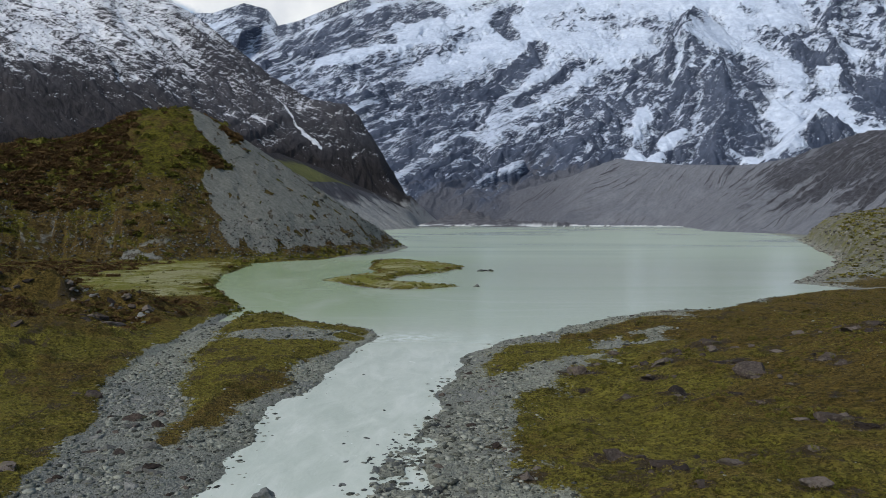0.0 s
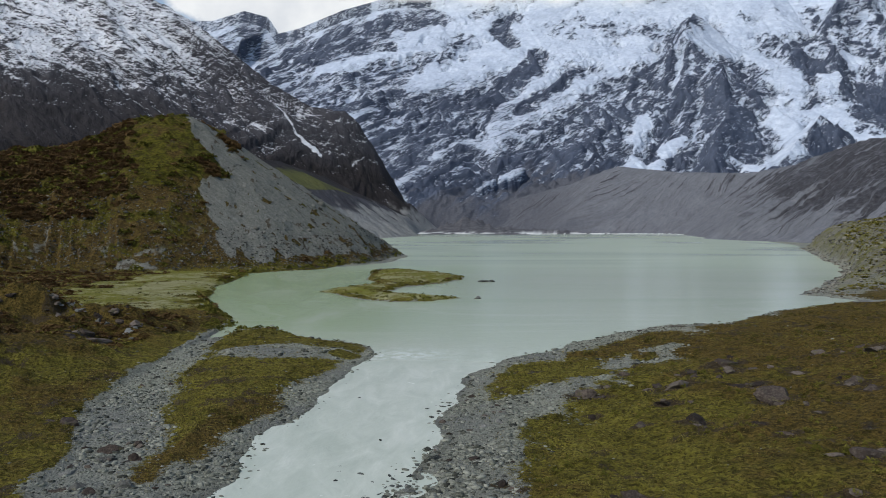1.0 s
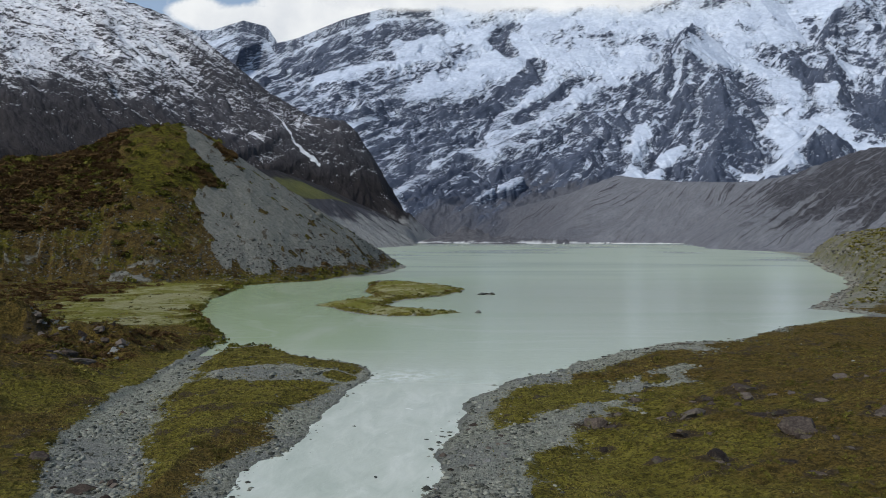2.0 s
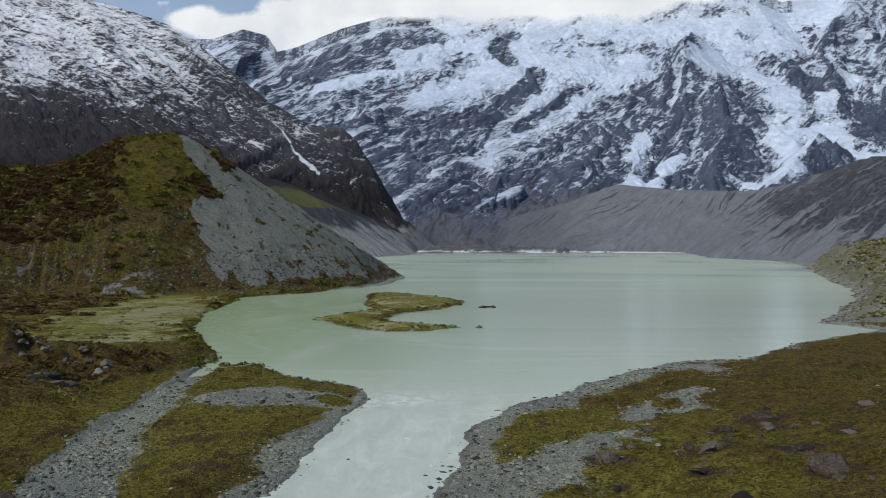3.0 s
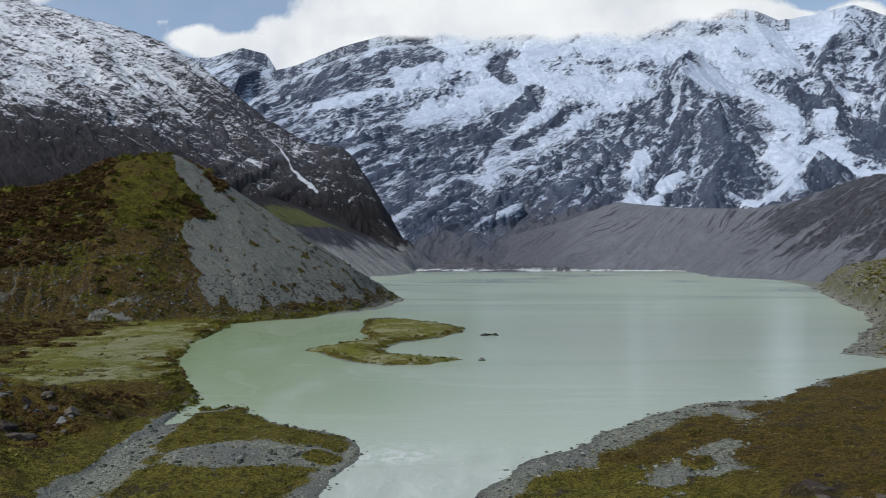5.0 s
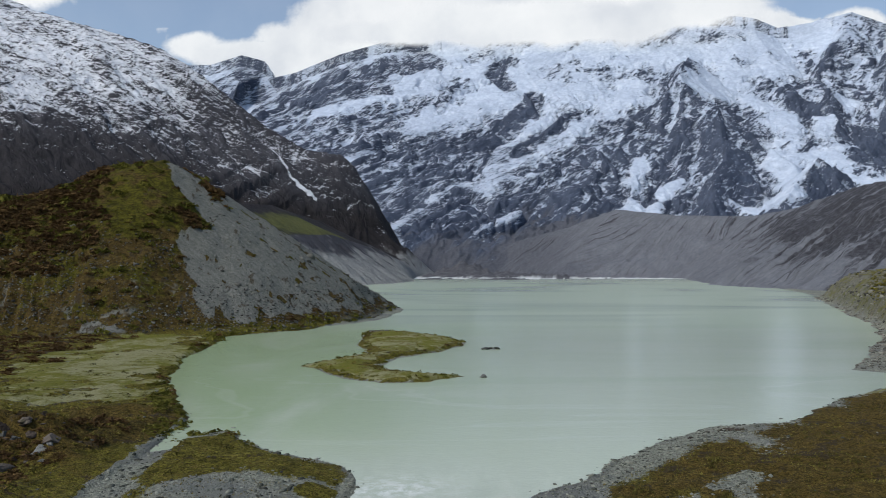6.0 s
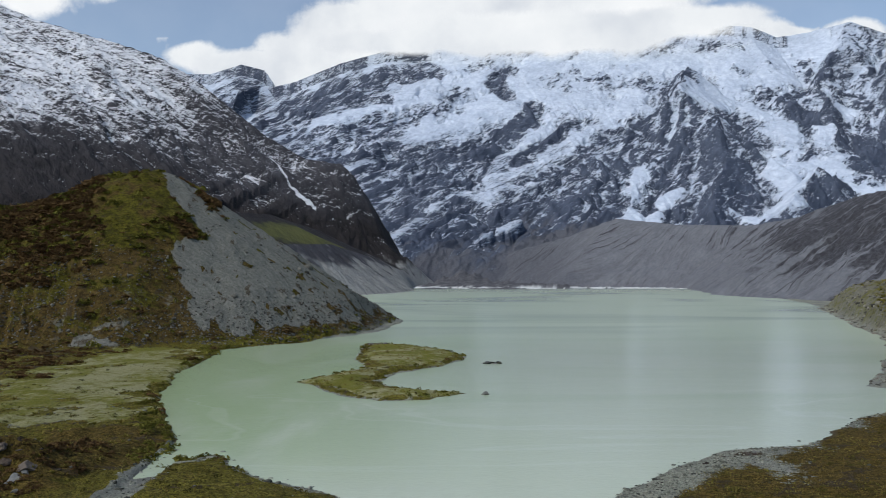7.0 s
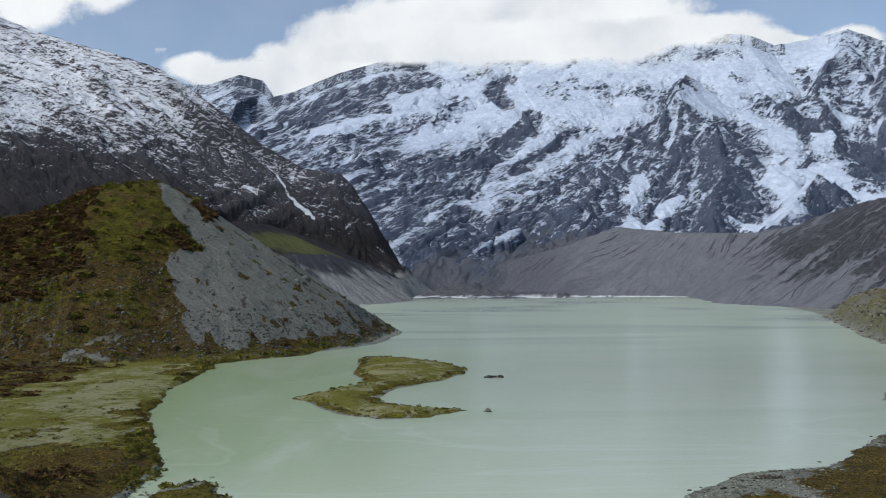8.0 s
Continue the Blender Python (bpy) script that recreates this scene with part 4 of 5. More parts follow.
CLOUDS_BEHIND = [(-2500, 1750, 420, 190, 0.9), (-2300, 1900, 600, 200, 1.0), (-1510, 1365, 210, 110, 0.9), (-1180, 1300, 420, 125, 1.0), (-940, 1200, 300, 120, 1.0), (-750, 1340, 380, 210, 1.0),
                 (-440, 1510, 460, 240, 1.1), (-110, 1580, 560, 280, 1.1), (330, 1640, 700, 280, 1.1), (750, 1640, 700, 250, 1.1), (1150, 1660, 560, 210, 1.0), (1420, 1600, 420, 140, 0.95),
                 (1740, 1530, 420, 70, 0.9), (2080, 1490, 320, 55, 0.85), (2550, 1490, 230, 90, 0.85), (-1000, 1450, 200, 90, 0.7), (-1700, 1470, 90, 50, 0.6)]
CLOUDS_BEFORE = [(-230, 1260, 420, 75, 0.9), (200, 1300, 460, 110, 1.0), (540, 1310, 480, 120, 1.0), (880, 1310, 460, 110, 1.0), (1170, 1340, 380, 90, 0.95), (1450, 1390, 300, 60, 0.7)]
cloud_sheet("backdrop_clouds", 4850, CLOUDS_BEHIND, 0.16, "bank of bright white cumulus cloud against blue sky")
cloud_sheet("cloud_cap", 4170, CLOUDS_BEFORE, 0.0, "soft white cloud lying over the snowy summits")

# ---- loose things ----
ROCK = boulder_material("brown_boulder", (0.024, 0.018, 0.014), (0.060, 0.046, 0.036), (0.14, 0.115, 0.092))
WET_ROCK = boulder_material("wet_grey_boulder", (0.028, 0.030, 0.027), (0.07, 0.074, 0.066), (0.15, 0.154, 0.14))
PALE_ROCK = boulder_material("pale_boulder", (0.07, 0.068, 0.058), (0.14, 0.138, 0.121), (0.225, 0.222, 0.198))


def heights(x, y):
    return ground_parts(np.asarray(x, float), np.asarray(y, float))["z"]


def boulder(x, y, r, z, rng, name, label, group, rock=ROCK, kind="boulder"):
    """A weathered block: a ball cut by flat planes and roughened."""
    bm = bmesh.new()
    bmesh.ops.create_icosphere(bm, subdivisions=3 if r > 0.9 else 2, radius=1.0)
    planes = [(Vector(rng.normal(size=3)).normalized(), rng.uniform(0.35, 0.75)) for _ in range(11)]
    off = Vector(rng.uniform(-50, 50, 3))
    sx, sy, sz = rng.uniform(0.85, 1.15), rng.uniform(0.6, 0.95), rng.uniform(0.38, 0.62)
    for v in bm.verts:
        p = v.co.copy()
        for n, d in planes:
            over = p.dot(n) - d
            if over > 0:
                p -= n * over * 0.96
        p *= 1 + 0.35 * noise.noise(p * 1.5 + off) + 0.14 * noise.noise(p * 5.0 + off)
        v.co = (p.x * sx * r * 1.3, p.y * sy * r * 1.3, p.z * sz * r * 1.2)
    me = bpy.data.meshes.new(name)
    bm.to_mesh(me)
    bm.free()
    for f in me.polygons:
        f.use_smooth = False
    me.materials.append(rock)
    ob = new(name, me)
    ob.matrix_basis = pose(x, y, z - 0.10 * r, rng.uniform(-8, 8), rng.uniform(-8, 8), rng.uniform(0, 360))
    return tagged(ob, label, kind, group)


RIVER_ROCKS = [(-4.1, 79.0, 0.9), (-0.3, 86.2, 0.9), (-8.2, 66.5, 1.0), (-13.0, 88.0, 0.5), (-11.4, 114.8, 0.6), (-6.8, 93.2, 0.6), (-3.2, 88.8, 0.4), (-4.4, 82.5, 0.4), (-5.2, 75.2, 0.5), (-20.5, 75.2, 0.3), (-14.4, 63.5, 1.2), (-4.0, 65.0, 1.0), (-5.8, 67.8, 0.6), (-7.0, 69.0, 0.5), (-6.0, 76.2, 0.4), (-15.1, 78.2, 0.3), (-3.9, 71.2, 0.6), (-1.2, 71.0, 0.5), (-6.5, 65.0, 0.6), (-2.4, 67.0, 0.6)]
WEST_ROCKS = [(-44.7, 97.2, 1.4), (-35.0, 88.0, 1.3), (-27.0, 69.2, 1.0), (-35.0, 75.0, 0.8), (-37.2, 82.0, 0.7), (-39.5, 68.2, 1.3), (-31.5, 84.2, 1.0), (-32.0, 74.5, 0.9), (-34.4, 67.5, 0.7), (-73.0, 168.5, 1.7), (-67.3, 156.2, 2.1), (-71.6, 153.0, 1.6), (-67.9, 168.0, 1.6), (-71.1, 158.2, 1.9), (-64.0, 166.0, 1.4), (-71.0, 127.2, 1.0), (-69.5, 169.0, 1.2), (-79.3, 164.5, 1.3), (-34.5, 66.2, 0.6), (-22.7, 63.0, 0.5), (-21.9, 64.8, 0.4), (-22.2, 67.2, 0.4)]
rng = np.random.RandomState(5)
RIVER_ROCKS = RIVER_ROCKS + [(rng.normal(-5.0, 2.8), rng.uniform(56, 84), rng.uniform(0.18, 0.62)) for _ in range(120)]
for rocks, label, group in ((MEADOW_ROCKS, "grey-brown weathered boulder half sunk in tussock grass", "boulders on the meadow"),
                            (RIVER_ROCKS, "dark wet boulder lying in the shallow river", "boulders in the river"),
                            (WEST_ROCKS, "lichen-grey boulder lying beside the dry stream bed", "boulders by the stream bed")):
    rocks = rocks + [(x + rng.normal(0, 1.5 * r), y + rng.normal(0, 1.5 * r), r * rng.uniform(0.25, 0.5)) for x, y, r in rocks if r > 1.1 for _ in range(3)]
    hs = heights([p[0] for p in rocks], [p[1] for p in rocks])
    for (x, y, r), h in zip(rocks, hs):
        boulder(x, y, r, max(float(h), -0.15), rng, "boulder", label, group, WET_ROCK if rocks[0] == RIVER_ROCKS[0] else ROCK)
PALE = [(-68.5, 178.5, 2.6), (-71.5, 176.5, 1.4), (-64.5, 164, 1.6), (-25.6, 67.8, 1.1), (-33.5, 75.5, 1.0), (-29.6, 76.0, 1.1), (-36.5, 79.5, 0.9), (-42.2, 69.5, 1.2), (-35.8, 71.0, 0.8), (-31.2, 66.0, 0.7), (-70, 166, 1.3), (-76, 167, 1.0)]
for (x, y, r), h in zip(PALE, heights([p[0] for p in PALE], [p[1] for p in PALE])):
    boulder(x, y, r, float(h), rng, "boulder", "pale grey angular boulder on the stony bank", "pale boulders on the west bank", PALE_ROCK)
# flat stones lying out on the gravel
slab_rng = np.random.RandomState(6)
sx, sy = np.concatenate([slab_rng.uniform(-46, -19, 150), slab_rng.uniform(-4, 13, 110), slab_rng.uniform(15, 60, 110)]), np.concatenate([slab_rng.uniform(58, 135, 150), slab_rng.uniform(60, 118, 110), slab_rng.uniform(112, 190, 110)])
S = ground_parts(sx, sy)
for x, y, h, g, w in zip(sx, sy, S["z"], S["grass"], S["land"]):
    if g < 0.35 and w > 0.2:
        pale = slab_rng.rand() < 0.6
        boulder(x, y, float(np.exp(slab_rng.normal(-0.95, 0.38))), float(h), slab_rng, "stone", "pale grey flat stone lying on river gravel" if pale else "dark grey stone lying on river gravel", "stones on the gravel", PALE_ROCK if pale else ROCK, "stone")
# blocks heaped on the mound of the west bank
mound = [(rng.normal(-82, 13), rng.normal(168, 7), rng.uniform(0.4, 1.3)) for _ in range(60)]
hs = heights([p[0] for p in mound], [p[1] for p in mound])
for x, y, r in ((18, 335, 2.0), (15.6, 334.6, 1.5), (20.4, 334.4, 1.4), (17.0, 333.6, 1.0), (19.3, 333.6, 0.9), (11.8, 261.5, 1.2), (10.8, 261.2, 0.5)):
    boulder(x, y, r, 0.15, rng, "boulder", "weathered grey boulder standing out of the milky lake", "boulders in the lake", PALE_ROCK if y < 300 else WET_ROCK)
for (x, y, r), h in zip(mound, hs):
    if x < -60:
        boulder(x, y, r, float(h), rng, "boulder", "angular grey boulder heaped on a grassy moraine mound", "boulders on the mound", PALE_ROCK if rng.rand() < 0.45 else ROCK)


def scatter(n, near, far, low, high, seed, power=1.0):
    """Plan points, thicker near the river mouth."""
    r = np.random.RandomState(seed)
    y = near * (far / near) ** (r.rand(n) ** power)
    return r.uniform(low, high, n) * y, y, r


def clumps(name, verts, faces, at, size, turn, tilt, material, label, category):
    """Many small copies of one form joined into one mesh."""
    v = np.asarray(verts, float)
    f = np.asarray(faces, np.int32)
    n = len(at)
    c, s = np.cos(turn)[:, None], np.sin(turn)[:, None]
    px, py, pz = v[None, :, 0] * size[:, :1], v[None, :, 1] * size[:, 1:2], v[None, :, 2] * size[:, 2:3]
    x = px * c - py * s + at[:, :1] + pz * tilt[:, :1]
    y = px * s + py * c + at[:, 1:2] + pz * tilt[:, 1:2]
    co = np.stack([x, y, pz + at[:, 2:3]], -1).astype(np.float32)
    idx = (f[None] + (np.arange(n) * len(v))[:, None, None]).astype(np.int32)
    me = bpy.data.meshes.new(name)
    me.vertices.add(n * len(v))
    me.vertices.foreach_set("co", co.ravel())
    me.loops.add(idx.size)
    me.loops.foreach_set("vertex_index", idx.ravel())
    me.polygons.add(n * len(f))
    me.polygons.foreach_set("loop_start", np.arange(0, idx.size, 3, dtype=np.int32))
    me.update(calc_edges=True)
    me.materials.append(material)
    return tagged(new(name, me), label, category, kind="stuff")


def ball(seed):
    bm = bmesh.new()
    bmesh.ops.create_icosphere(bm, subdivisions=1, radius=1.0)
    off = Vector((seed * 3.1, seed * 7.7, 0))
    for v in bm.verts:
        v.co *= 1 + 0.45 * noise.noise(v.co * 1.3 + off)
    bm.verts.ensure_lookup_table()
    out = [tuple(v.co) for v in bm.verts], [[v.index for v in f.verts] for f in bm.faces]
    bm.free()
    return out


def tuft(seed, blades=11, spread=0.75):
    r = np.random.RandomState(seed)
    verts, faces = [], []
    for k in range(blades):
        a, lean, length = r.uniform(0, 2 * np.pi), r.uniform(0.1, spread), r.uniform(0.6, 1.0)
        ca, sa = math.cos(a), math.sin(a)
        b = r.uniform(0, 0.35)
        w = 0.15
        verts += [(b * ca - w * sa, b * sa + w * ca, -0.1), (b * ca + w * sa, b * sa - w * ca, -0.1), ((b + lean) * ca, (b + lean) * sa, length)]
        faces.append((3 * k, 3 * k + 1, 3 * k + 2))
    return verts, faces


def strew(name, form, pts, keep, size, flat, rng_, material, label, category, lift=0.0, lean=0.15):
    at = np.stack([pts[0][keep], pts[1][keep], pts[2][keep] + lift], -1)
    n = len(at)
    s = size[keep][:, None] * np.stack([rng_.uniform(0.8, 1.3, n), rng_.uniform(0.6, 1.0, n), flat * rng_.uniform(0.7, 1.3, n)], -1)
    return clumps(name, form[0], form[1], at, s, rng_.uniform(0, 6.28, n), rng_.uniform(-lean, lean, (n, 2)), material, label, category)


# gravel on the banks, the stream bed and the shore
STONE = stone_material("river_stones", (0.036, 0.037, 0.029), (0.15, 0.153, 0.119), (0.285, 0.286, 0.23))
for k in range(3):
    x, y, r = scatter(24000, 46, 240, -0.62, 0.62, 30 + k, 1.25)
    P = ground_parts(x, y)
    keep = ((P["grass"] < 0.4) | ((P["grass"] < 0.95) & (r.rand(len(x)) < 0.5)) | (r.rand(len(x)) < 0.008)) & (P["land"] > -0.15 - 2.8 * r.rand(len(x)) ** 4) & (P["sd"] < 90) & (P["sand"] < 0.5)
    size = np.exp(np.minimum(r.normal(-2.5, 0.65, len(x)), -0.95)) * np.clip(y / 85, 0.8, 1.8)
    strew("gravel", ball(k), (x, y, np.maximum(P["z"], -0.05)), keep, size, 0.55, r, STONE, "loose grey river stones and gravel on the banks", "gravel", 0.0)

r = np.random.RandomState(39)
x, y = r.uniform(-45, 25, 9000), r.uniform(-60, 48, 9000)
P = ground_parts(x, y)
keep = (P["grass"] < 0.4) & (P["land"] > -0.6)
strew("gravel", ball(2), (x, y, P["z"]), keep, np.exp(r.normal(-1.7, 0.5, len(x))), 0.55, r, STONE, "loose grey river stones and gravel on the banks", "gravel")

# cobbles among the gravel
r = np.random.RandomState(46)
x, y = np.concatenate([r.uniform(-9, 12, 4200), r.uniform(-46, -18, 4200)]), np.concatenate([r.uniform(48, 112, 4200), r.uniform(48, 125, 4200)])
P = ground_parts(x, y)
keep = (P["grass"] < 0.35) & (P["land"] > -2.5 * r.rand(len(x)) ** 3) & (fbm(x, y, 9, 3, shift=86.0) + 0.5 * r.rand(len(x)) > 0.27)
strew("gravel", ball(11), (x, y, np.maximum(P["z"], -0.06)), keep, np.exp(np.minimum(r.normal(-1.35, 0.4, len(x)), -0.7)), 0.5, r, STONE, "grey cobbles lying on the river gravel", "gravel")

# stones on the hill's foot, the scree and the far slopes
SCREE = stone_material("scree_stones", (0.038, 0.036, 0.030), (0.095, 0.090, 0.074), (0.18, 0.172, 0.145))
x, y, r = scatter(30000, 190, 640, -0.62, 0.1, 41)
P = ground_parts(x, y)
low = smooth(60, 5, P["z"])
keep = (P["land"] > 0.5) & (P["sand"] < 0.4) & (P["hill"] > 0.5) & (r.rand(len(x)) < np.where(P["scree"] > 0.5, 0.22, 0.95 * low)) & (P["shrub"] < 0.5)
size = np.exp(r.normal(-1.0, 0.5, len(x))) * np.clip(y / 350, 0.6, 1.5)
strew("scree_blocks", ball(5), (x, y, P["z"]), keep, size, 0.6, r, SCREE, "broken grey blocks strewn over moraine slopes", "stones")

r = np.random.RandomState(43)
x, y = r.uniform(-340, -105, 16000), r.uniform(325, 450, 16000)
P = ground_parts(x, y)
keep = (P["hill"] > 0.5) & (P["sand"] < 0.4) & (P["z"] < 48) & (P["scree"] < 0.6) & (fbm(x, y, 24, 4, 0.6, shift=77.0) + 0.35 * r.rand(len(x)) > 0.12)
strew("scree_blocks", ball(8), (x, y, P["z"]), keep, np.exp(r.normal(-1.15, 0.45, len(x))), 0.6, r, SCREE, "grey rubble on the brown lower hillside", "stones")
r = np.random.RandomState(45)
x, y = r.uniform(-125, -25, 9000), r.uniform(395, 610, 9000)
P = ground_parts(x, y)
keep = (P["land"] > 0.1) & (P["z"] < 16 + 10 * r.rand(len(x)))
strew("scree_blocks", ball(4), (x, y, P["z"]), keep, np.exp(r.normal(-1.0, 0.45, len(x))), 0.6, r, SCREE, "grey rubble along the hill's foot", "stones")
r = np.random.RandomState(44)
x, y = r.uniform(15, 100, 14000), r.uniform(135, 235, 14000)
P = ground_parts(x, y)
keep = (P["grass"] < 0.7) & (P["land"] > -0.5) & (P["sd"] < 40)
strew("gravel", ball(9), (x, y, P["z"]), keep, np.exp(np.minimum(r.normal(-1.95, 0.5, len(x)), -1.0)), 0.55, r, STONE, "loose grey river stones and gravel on the banks", "gravel")

# tussock grass
GRASS = leaf_material("tussock_grass", (0.065, 0.058, 0.012), (0.165, 0.143, 0.027), (0.265, 0.23, 0.058))
SEDGE = leaf_material("brown_tussock", (0.065, 0.046, 0.011), (0.145, 0.104, 0.024), (0.24, 0.18, 0.055))
for k in range(4):
    x, y, r = scatter(60000, 44, 250, -0.64, 0.64, 50 + k, 1.2)
    P = ground_parts(x, y)
    brown = fbm(x, y, 28, 3, shift=4.0) + 0.25 * P["rough"] > (0.02 if k < 3 else -0.4)
    keep = ((P["grass"] > 0.45 + 0.3 * r.rand(len(x))) | ((P["grass"] > 0.03) & (r.rand(len(x)) < 0.35)) | ((P["sd"] > 4) & (P["sd"] < 40) & (P["rough"] > 0.25) & (r.rand(len(x)) < 0.12))) & (P["land"] > 0.2) & (brown if k % 2 else ~brown)
    size = np.exp(r.normal(-1.75, 0.35, len(x))) * np.clip(y / 90, 0.8, 1.6)
    strew("tussocks", tuft(k, 5, 0.9), (x, y, P["z"]), keep, size, 0.5, r, SEDGE if k % 2 else GRASS, "low brown tussock grass" if k % 2 else "low olive green tussock grass", "grass", 0.0, 0.3)

r = np.random.RandomState(59)
x, y = r.uniform(-90, 90, 16000), r.uniform(-60, 48, 16000)
P = ground_parts(x, y)
strew("tussocks", tuft(7, 9, 1.0), (x, y, P["z"]), P["grass"] > 0.6, np.exp(r.normal(-1.0, 0.4, len(x))), 0.5, r, GRASS, "low olive green tussock grass", "grass", 0.0, 0.3)

def bush(seed, leaves=46):
    """A low rounded bush: leaf clumps over a dome."""
    r = np.random.RandomState(seed)
    verts, faces = [], []
    for k in range(leaves):
        d = r.normal(size=3)
        d /= np.linalg.norm(d)
        d[2] = abs(d[2])
        p = d * r.uniform(0.75, 1.0) * (1 + 0.25 * math.sin(2 * math.atan2(d[1], d[0]) + seed))
        a, b = r.normal(size=3) * 0.2, r.normal(size=3) * 0.2
        verts += [tuple(p - a), tuple(p + a + b), tuple(p - b)]
        faces.append((3 * k, 3 * k + 1, 3 * k + 2))
    return verts, faces


# low scrub on the banks, the islet and the hill
SCRUB = leaf_material("dark_scrub", (0.042, 0.042, 0.009), (0.11, 0.105, 0.019), (0.19, 0.17, 0.036))
HEATH = leaf_material("brown_scrub", (0.045, 0.026, 0.012), (0.098, 0.058, 0.024), (0.165, 0.105, 0.042))
for k in range(2):
    x, y, r = scatter(17000, 175, 560, -0.66, 0.1, 61 + k)
    P = ground_parts(x, y)
    edge = (P["land"] > 0.2) & (P["land"] < np.where(x > -48, 3.5, 6)) & ((P["sand"] < 0.3) | (x > -48)) & (P["scree"] < 0.4)
    keep = ((P["shrub"] > 0.3) & (fbm(x, y, 22, 4, 0.6, shift=6.0) + 0.25 * r.rand(len(x)) > 0.05)) | ((P["hill"] > 0.5) & (P["scree"] < 0.4) & (r.rand(len(x)) < 0.11)) | (edge & (r.rand(len(x)) < (0.08 if k else 0.75)))
    size = np.exp(r.normal(0.3, 0.4, len(x))) * np.clip(y / 400, 0.5, 1.3) * np.where(edge, np.where(x < -45, 0.95, 0.6), 1.0)
    form = bush(21) if k else bush(9)
    strew("scrub", form, (x, y, P["z"]), keep, size, 0.6, r, HEATH if k else SCRUB, "dense brown alpine scrub on the hillside" if k else "low dark green scrub along shore and hillside", "scrub", 0.0, 0.3)

# large tussocks on the near meadow
r = np.random.RandomState(58)
x, y = r.uniform(9, 80, 1500), r.uniform(42, 130, 1500)
P = ground_parts(x, y)
keep = (P["grass"] > 0.7) & (fbm(x, y, 14, 3, shift=63.0) + 0.3 * r.rand(len(x)) > 0.2)
strew("tussocks", bush(41, 44), (x, y, P["z"]), keep, np.exp(r.normal(-1.15, 0.25, len(x))), 0.8, r, SCRUB, "tall olive tussock grass on the meadow", "grass", 0.0, 0.2)

# the dense scrub of the hill's west flank and of the mound by the stream
r = np.random.RandomState(64)
x, y = r.uniform(-360, -125, 16000), r.uniform(385, 535, 16000)
P = ground_parts(x, y)
keep = (P["shrub"] > 0.25) & (fbm(x, y, 20, 4, 0.6, shift=6.0) + 0.3 * r.rand(len(x)) > 0.06)
strew("scrub", bush(31), (x, y, P["z"]), keep, np.exp(r.normal(0.55, 0.35, len(x))), 0.6, r, HEATH, "dense brown alpine scrub on the hillside", "scrub", -0.2, 0.3)
x, y = r.uniform(-140, -58, 5000), r.uniform(140, 192, 5000)
P = ground_parts(x, y)
keep = (P["sand"] < 0.3) & (P["bed"] < 0.1) & (P["land"] > 1) & (fbm(x, y, 12, 4, 0.6, shift=16.0) + 0.25 * r.rand(len(x)) > 0.24)
strew("scrub", bush(32), (x, y, P["z"]), keep, np.exp(r.normal(-0.6, 0.4, len(x))), 0.6, r, HEATH, "low brown scrub on the moraine mound", "scrub", -0.1, 0.3)

x, y = r.uniform(-250, -118, 4500), r.uniform(215, 372, 4500)
P = ground_parts(x, y)
thick = fbm(x, y, 16, 4, 0.6, shift=18.0) + 0.3 * r.rand(len(x)) + 0.25 * smooth(-125, -160, x)
keep = (P["sand"] < 0.25) & (P["land"] > 2) & (thick > 0.22)
strew("scrub", bush(33), (x, y, P["z"]), keep, np.exp(r.normal(-0.25, 0.4, len(x))), 0.6, r, HEATH, "low brown scrub at the hill's foot", "scrub", -0.1, 0.3)

# heath tufts over the lower hillside and round the sandy flat
for k in range(2):
    r = np.random.RandomState(67 + k)
    x, y = r.uniform(-330, -58, 17000), r.uniform(135, 470, 17000)
    P = ground_parts(x, y)
    keep = (P["land"] > 1) & (P["sand"] < 0.3) & (P["scree"] < 0.4) & (P["z"] < 62) & (fbm(x, y, 15, 4, 0.6, shift=47.0) * (1 - 2 * k) + 0.4 * r.rand(len(x)) > 0.12)
    strew("heath", tuft(15 + k, 9, 1.1), (x, y, P["z"]), keep, np.exp(r.normal(-0.35, 0.35, len(x))), 0.45, r, SEDGE if k else GRASS, "low brown heath on the hillside" if k else "olive tussock grass on the hillside", "grass", 0.0, 0.3)

# dry grass on the islet
r = np.random.RandomState(69)
x, y = r.uniform(-50, 14, 7000), r.uniform(245, 415, 7000)
P = ground_parts(x, y)
keep = (P["land"] > 0.4) & (fbm(x, y, 9, 4, 0.6, shift=49.0) + 0.4 * r.rand(len(x)) > 0.28)
strew("heath", tuft(18, 6, 1.0), (x, y, P["z"]), keep, np.exp(r.normal(-0.75, 0.35, len(x))), 0.5, r, SEDGE, "dry tan grass on the low islet", "grass", 0.0, 0.3)

# dark cushions in the meadows
CUSHION = leaf_material("cushion_leaves", (0.032, 0.028, 0.008), (0.075, 0.065, 0.015), (0.125, 0.108, 0.028))
x, y, r = scatter(30000, 44, 330, -0.62, 0.62, 66, 1.2)
P = ground_parts(x, y)
patchy = fbm(x, y, 12, 4, 0.6, shift=27.0)
keep = ((P["grass"] > 0.6) & (P["land"] > 0.4) & (patchy + 0.2 * r.rand(len(x)) > 0.16 - 0.03 * (x < -40))) | ((P["sand"] > 0.3) & (patchy + 0.3 * r.rand(len(x)) > 0.3))
size = np.exp(r.normal(-1.75, 0.45, len(x))) * np.clip(y / 90, 0.8, 1.8)
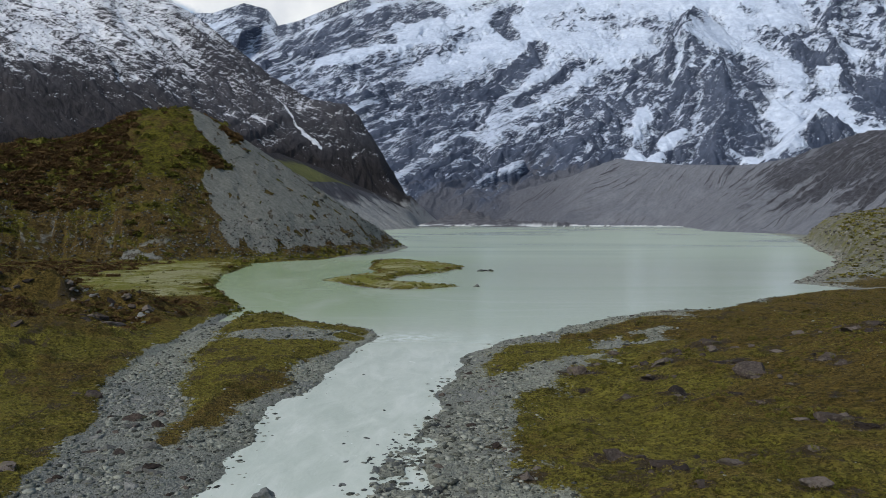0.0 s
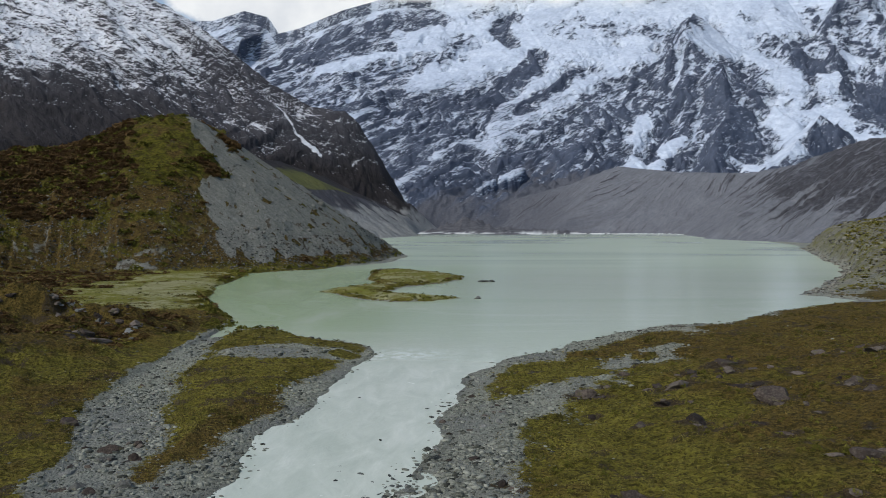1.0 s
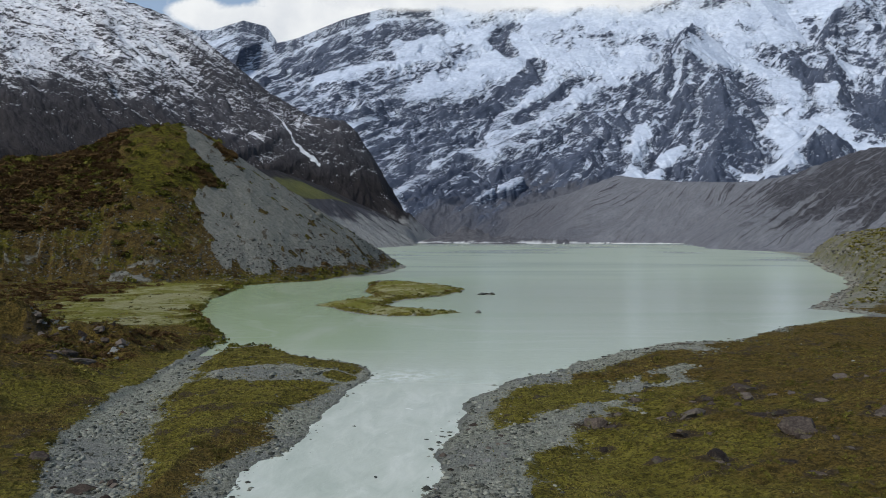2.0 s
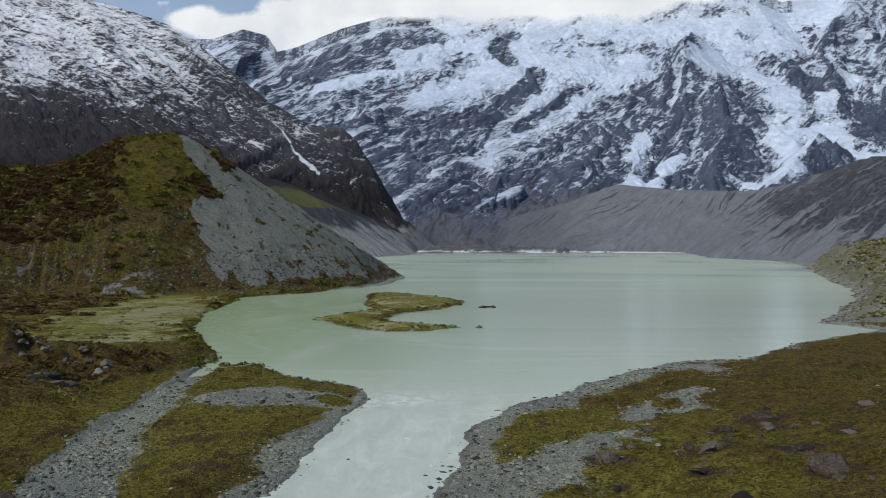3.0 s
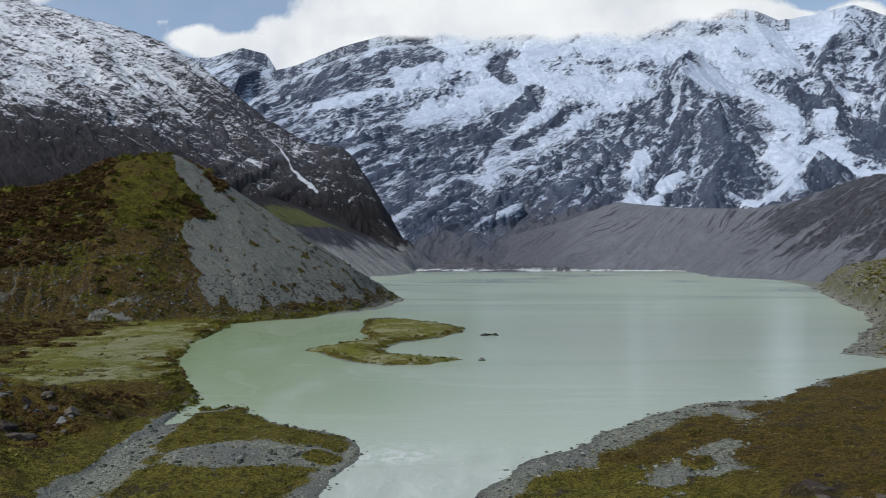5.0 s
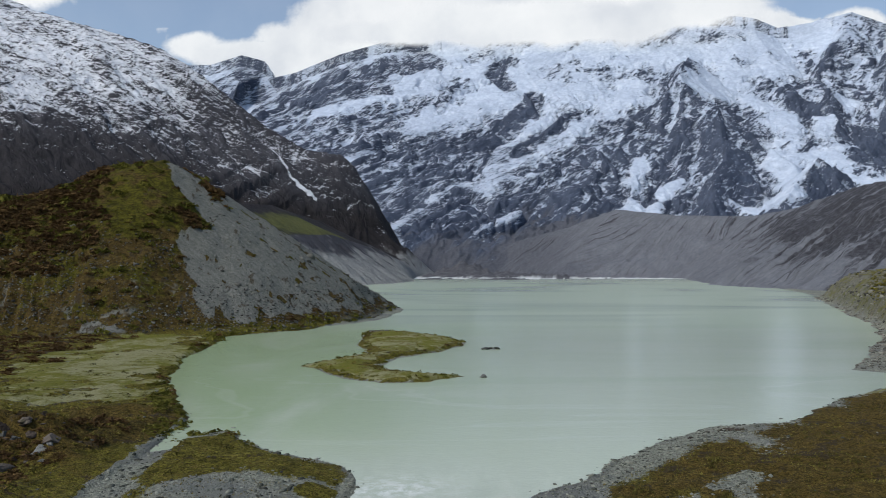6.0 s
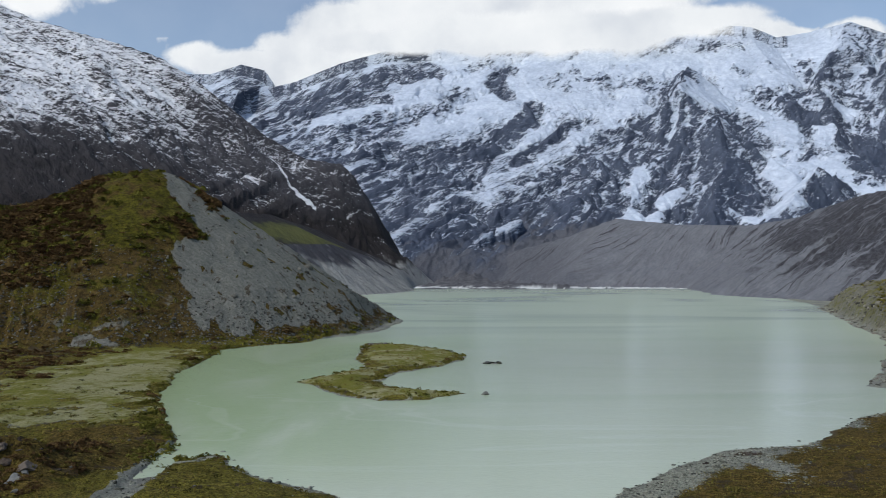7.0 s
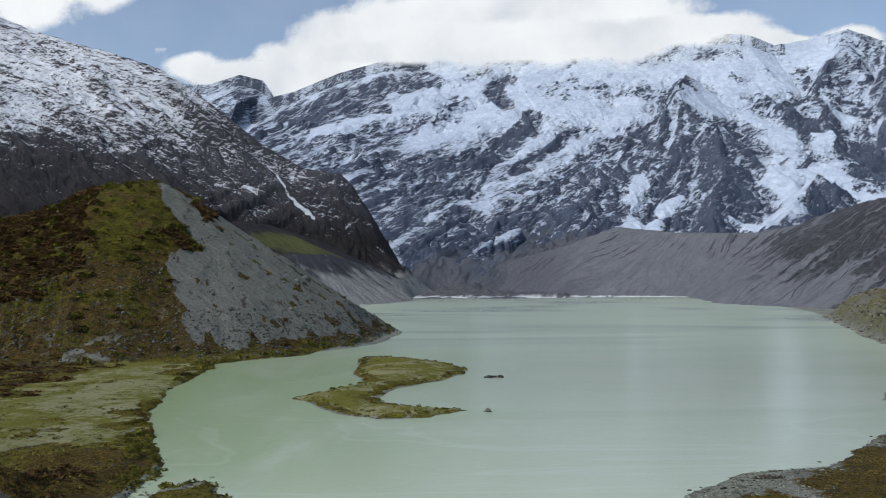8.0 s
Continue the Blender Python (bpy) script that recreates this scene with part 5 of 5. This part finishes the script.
strew("cushion_plants", bush(14, 26), (x, y, P["z"]), keep, size, 0.7, r, CUSHION, "low dark cushion plants in the meadow", "scrub", 0.0, 0.2)

# rubble on the east shore
BANK = stone_material("bank_stones", (0.042, 0.039, 0.031), (0.15, 0.14, 0.112), (0.275, 0.26, 0.21))
x, y, r = scatter(26000, 255, 780, 0.28, 0.64, 71)
P = ground_parts(x, y)
keep = (P["land"] > 0.2) & ((P["rubble"] > 0.2) | (P["land"] < 8))
size = np.exp(np.minimum(r.normal(-1.05, 0.6, len(x)), 0.3)) * np.clip(y / 350, 0.7, 1.5)
strew("rubble", ball(6), (x, y, P["z"]), keep & (r.rand(len(x)) < 0.6), size, 0.6, r, BANK, "grey rubble on the lake's bank", "stones")
keep &= (r.rand(len(x)) < 0.75) & (P["land"] > 9 + 18 * smooth(480, 640, y)) & (P["hum"] + 0.5 * P["rough"] > -0.25)
strew("heath", tuft(12, 18, 1.0), (x + 1.5, y + 1.0, heights(x + 1.5, y + 1.0)), keep, size * 2.0, 0.5, r, GRASS, "olive tussock and heath on the bank", "grass", 0.0, 0.3)


def shrub():
    """A rounded alpine bush of many small leaf clumps over a short forked stem."""
    r = np.random.RandomState(77)
    verts, faces = [], []
    for k in range(150):
        d = r.normal(size=3)
        d /= np.linalg.norm(d)
        d[2] = abs(d[2])
        p = d * r.uniform(0.55, 1.0) * np.array([1.0, 0.9, 0.8]) * (1 + 0.3 * math.sin(3 * math.atan2(d[1], d[0])))
        a, b = r.normal(size=3), r.normal(size=3)
        n = len(verts)
        verts += [tuple(p), tuple(p + 0.22 * a), tuple(p + 0.22 * b)]
        faces.append((n, n + 1, n + 2))
    me = bpy.data.meshes.new("foliage")
    me.from_pydata(verts, [], faces)
    me.materials.append(SCRUB)
    base = new("shrub")
    leaf = new("foliage", me)
    leaf.parent = base
    bm = bmesh.new()
    for a in range(3):
        bmesh.ops.create_cone(bm, segments=5, radius1=0.06, radius2=0.03, depth=0.7, matrix=pose(0.1 * math.cos(2.1 * a), 0.1 * math.sin(2.1 * a), 0.25, 25 * math.sin(2.1 * a), 25 * math.cos(2.1 * a), 0))
    me = bpy.data.meshes.new("stem")
    bm.to_mesh(me)
    bm.free()
    me.materials.append(HEATH)
    stem = new("stem", me)
    stem.parent = base
    return tagged(base, "dark green rounded alpine shrub on a grassy hillside", "shrub", "shrubs on the hill")


first = shrub()
r = np.random.RandomState(88)
x, y = r.uniform(-330, -120, 900), r.uniform(330, 540, 900)
P = ground_parts(x, y)
clump = fbm(x, y, 26, 3, shift=2.0)
spots = [(a, b, c) for a, b, c, h, s, q in zip(x, y, P["z"], P["hill"], P["scree"], clump) if h > 0.5 and s < 0.35 and c > 14 and q > -0.02][:230]
for k, (a, b, c) in enumerate(spots):
    m = pose(a, b, c - 0.2, 0, 0, r.uniform(0, 360)) @ Matrix.Diagonal((*(r.uniform(1.2, 3.2) * np.array([1.25, 1.1, 0.8])), 1))
    if k:
        copy_thing(first, m)
    else:
        start = m
first.matrix_basis = start
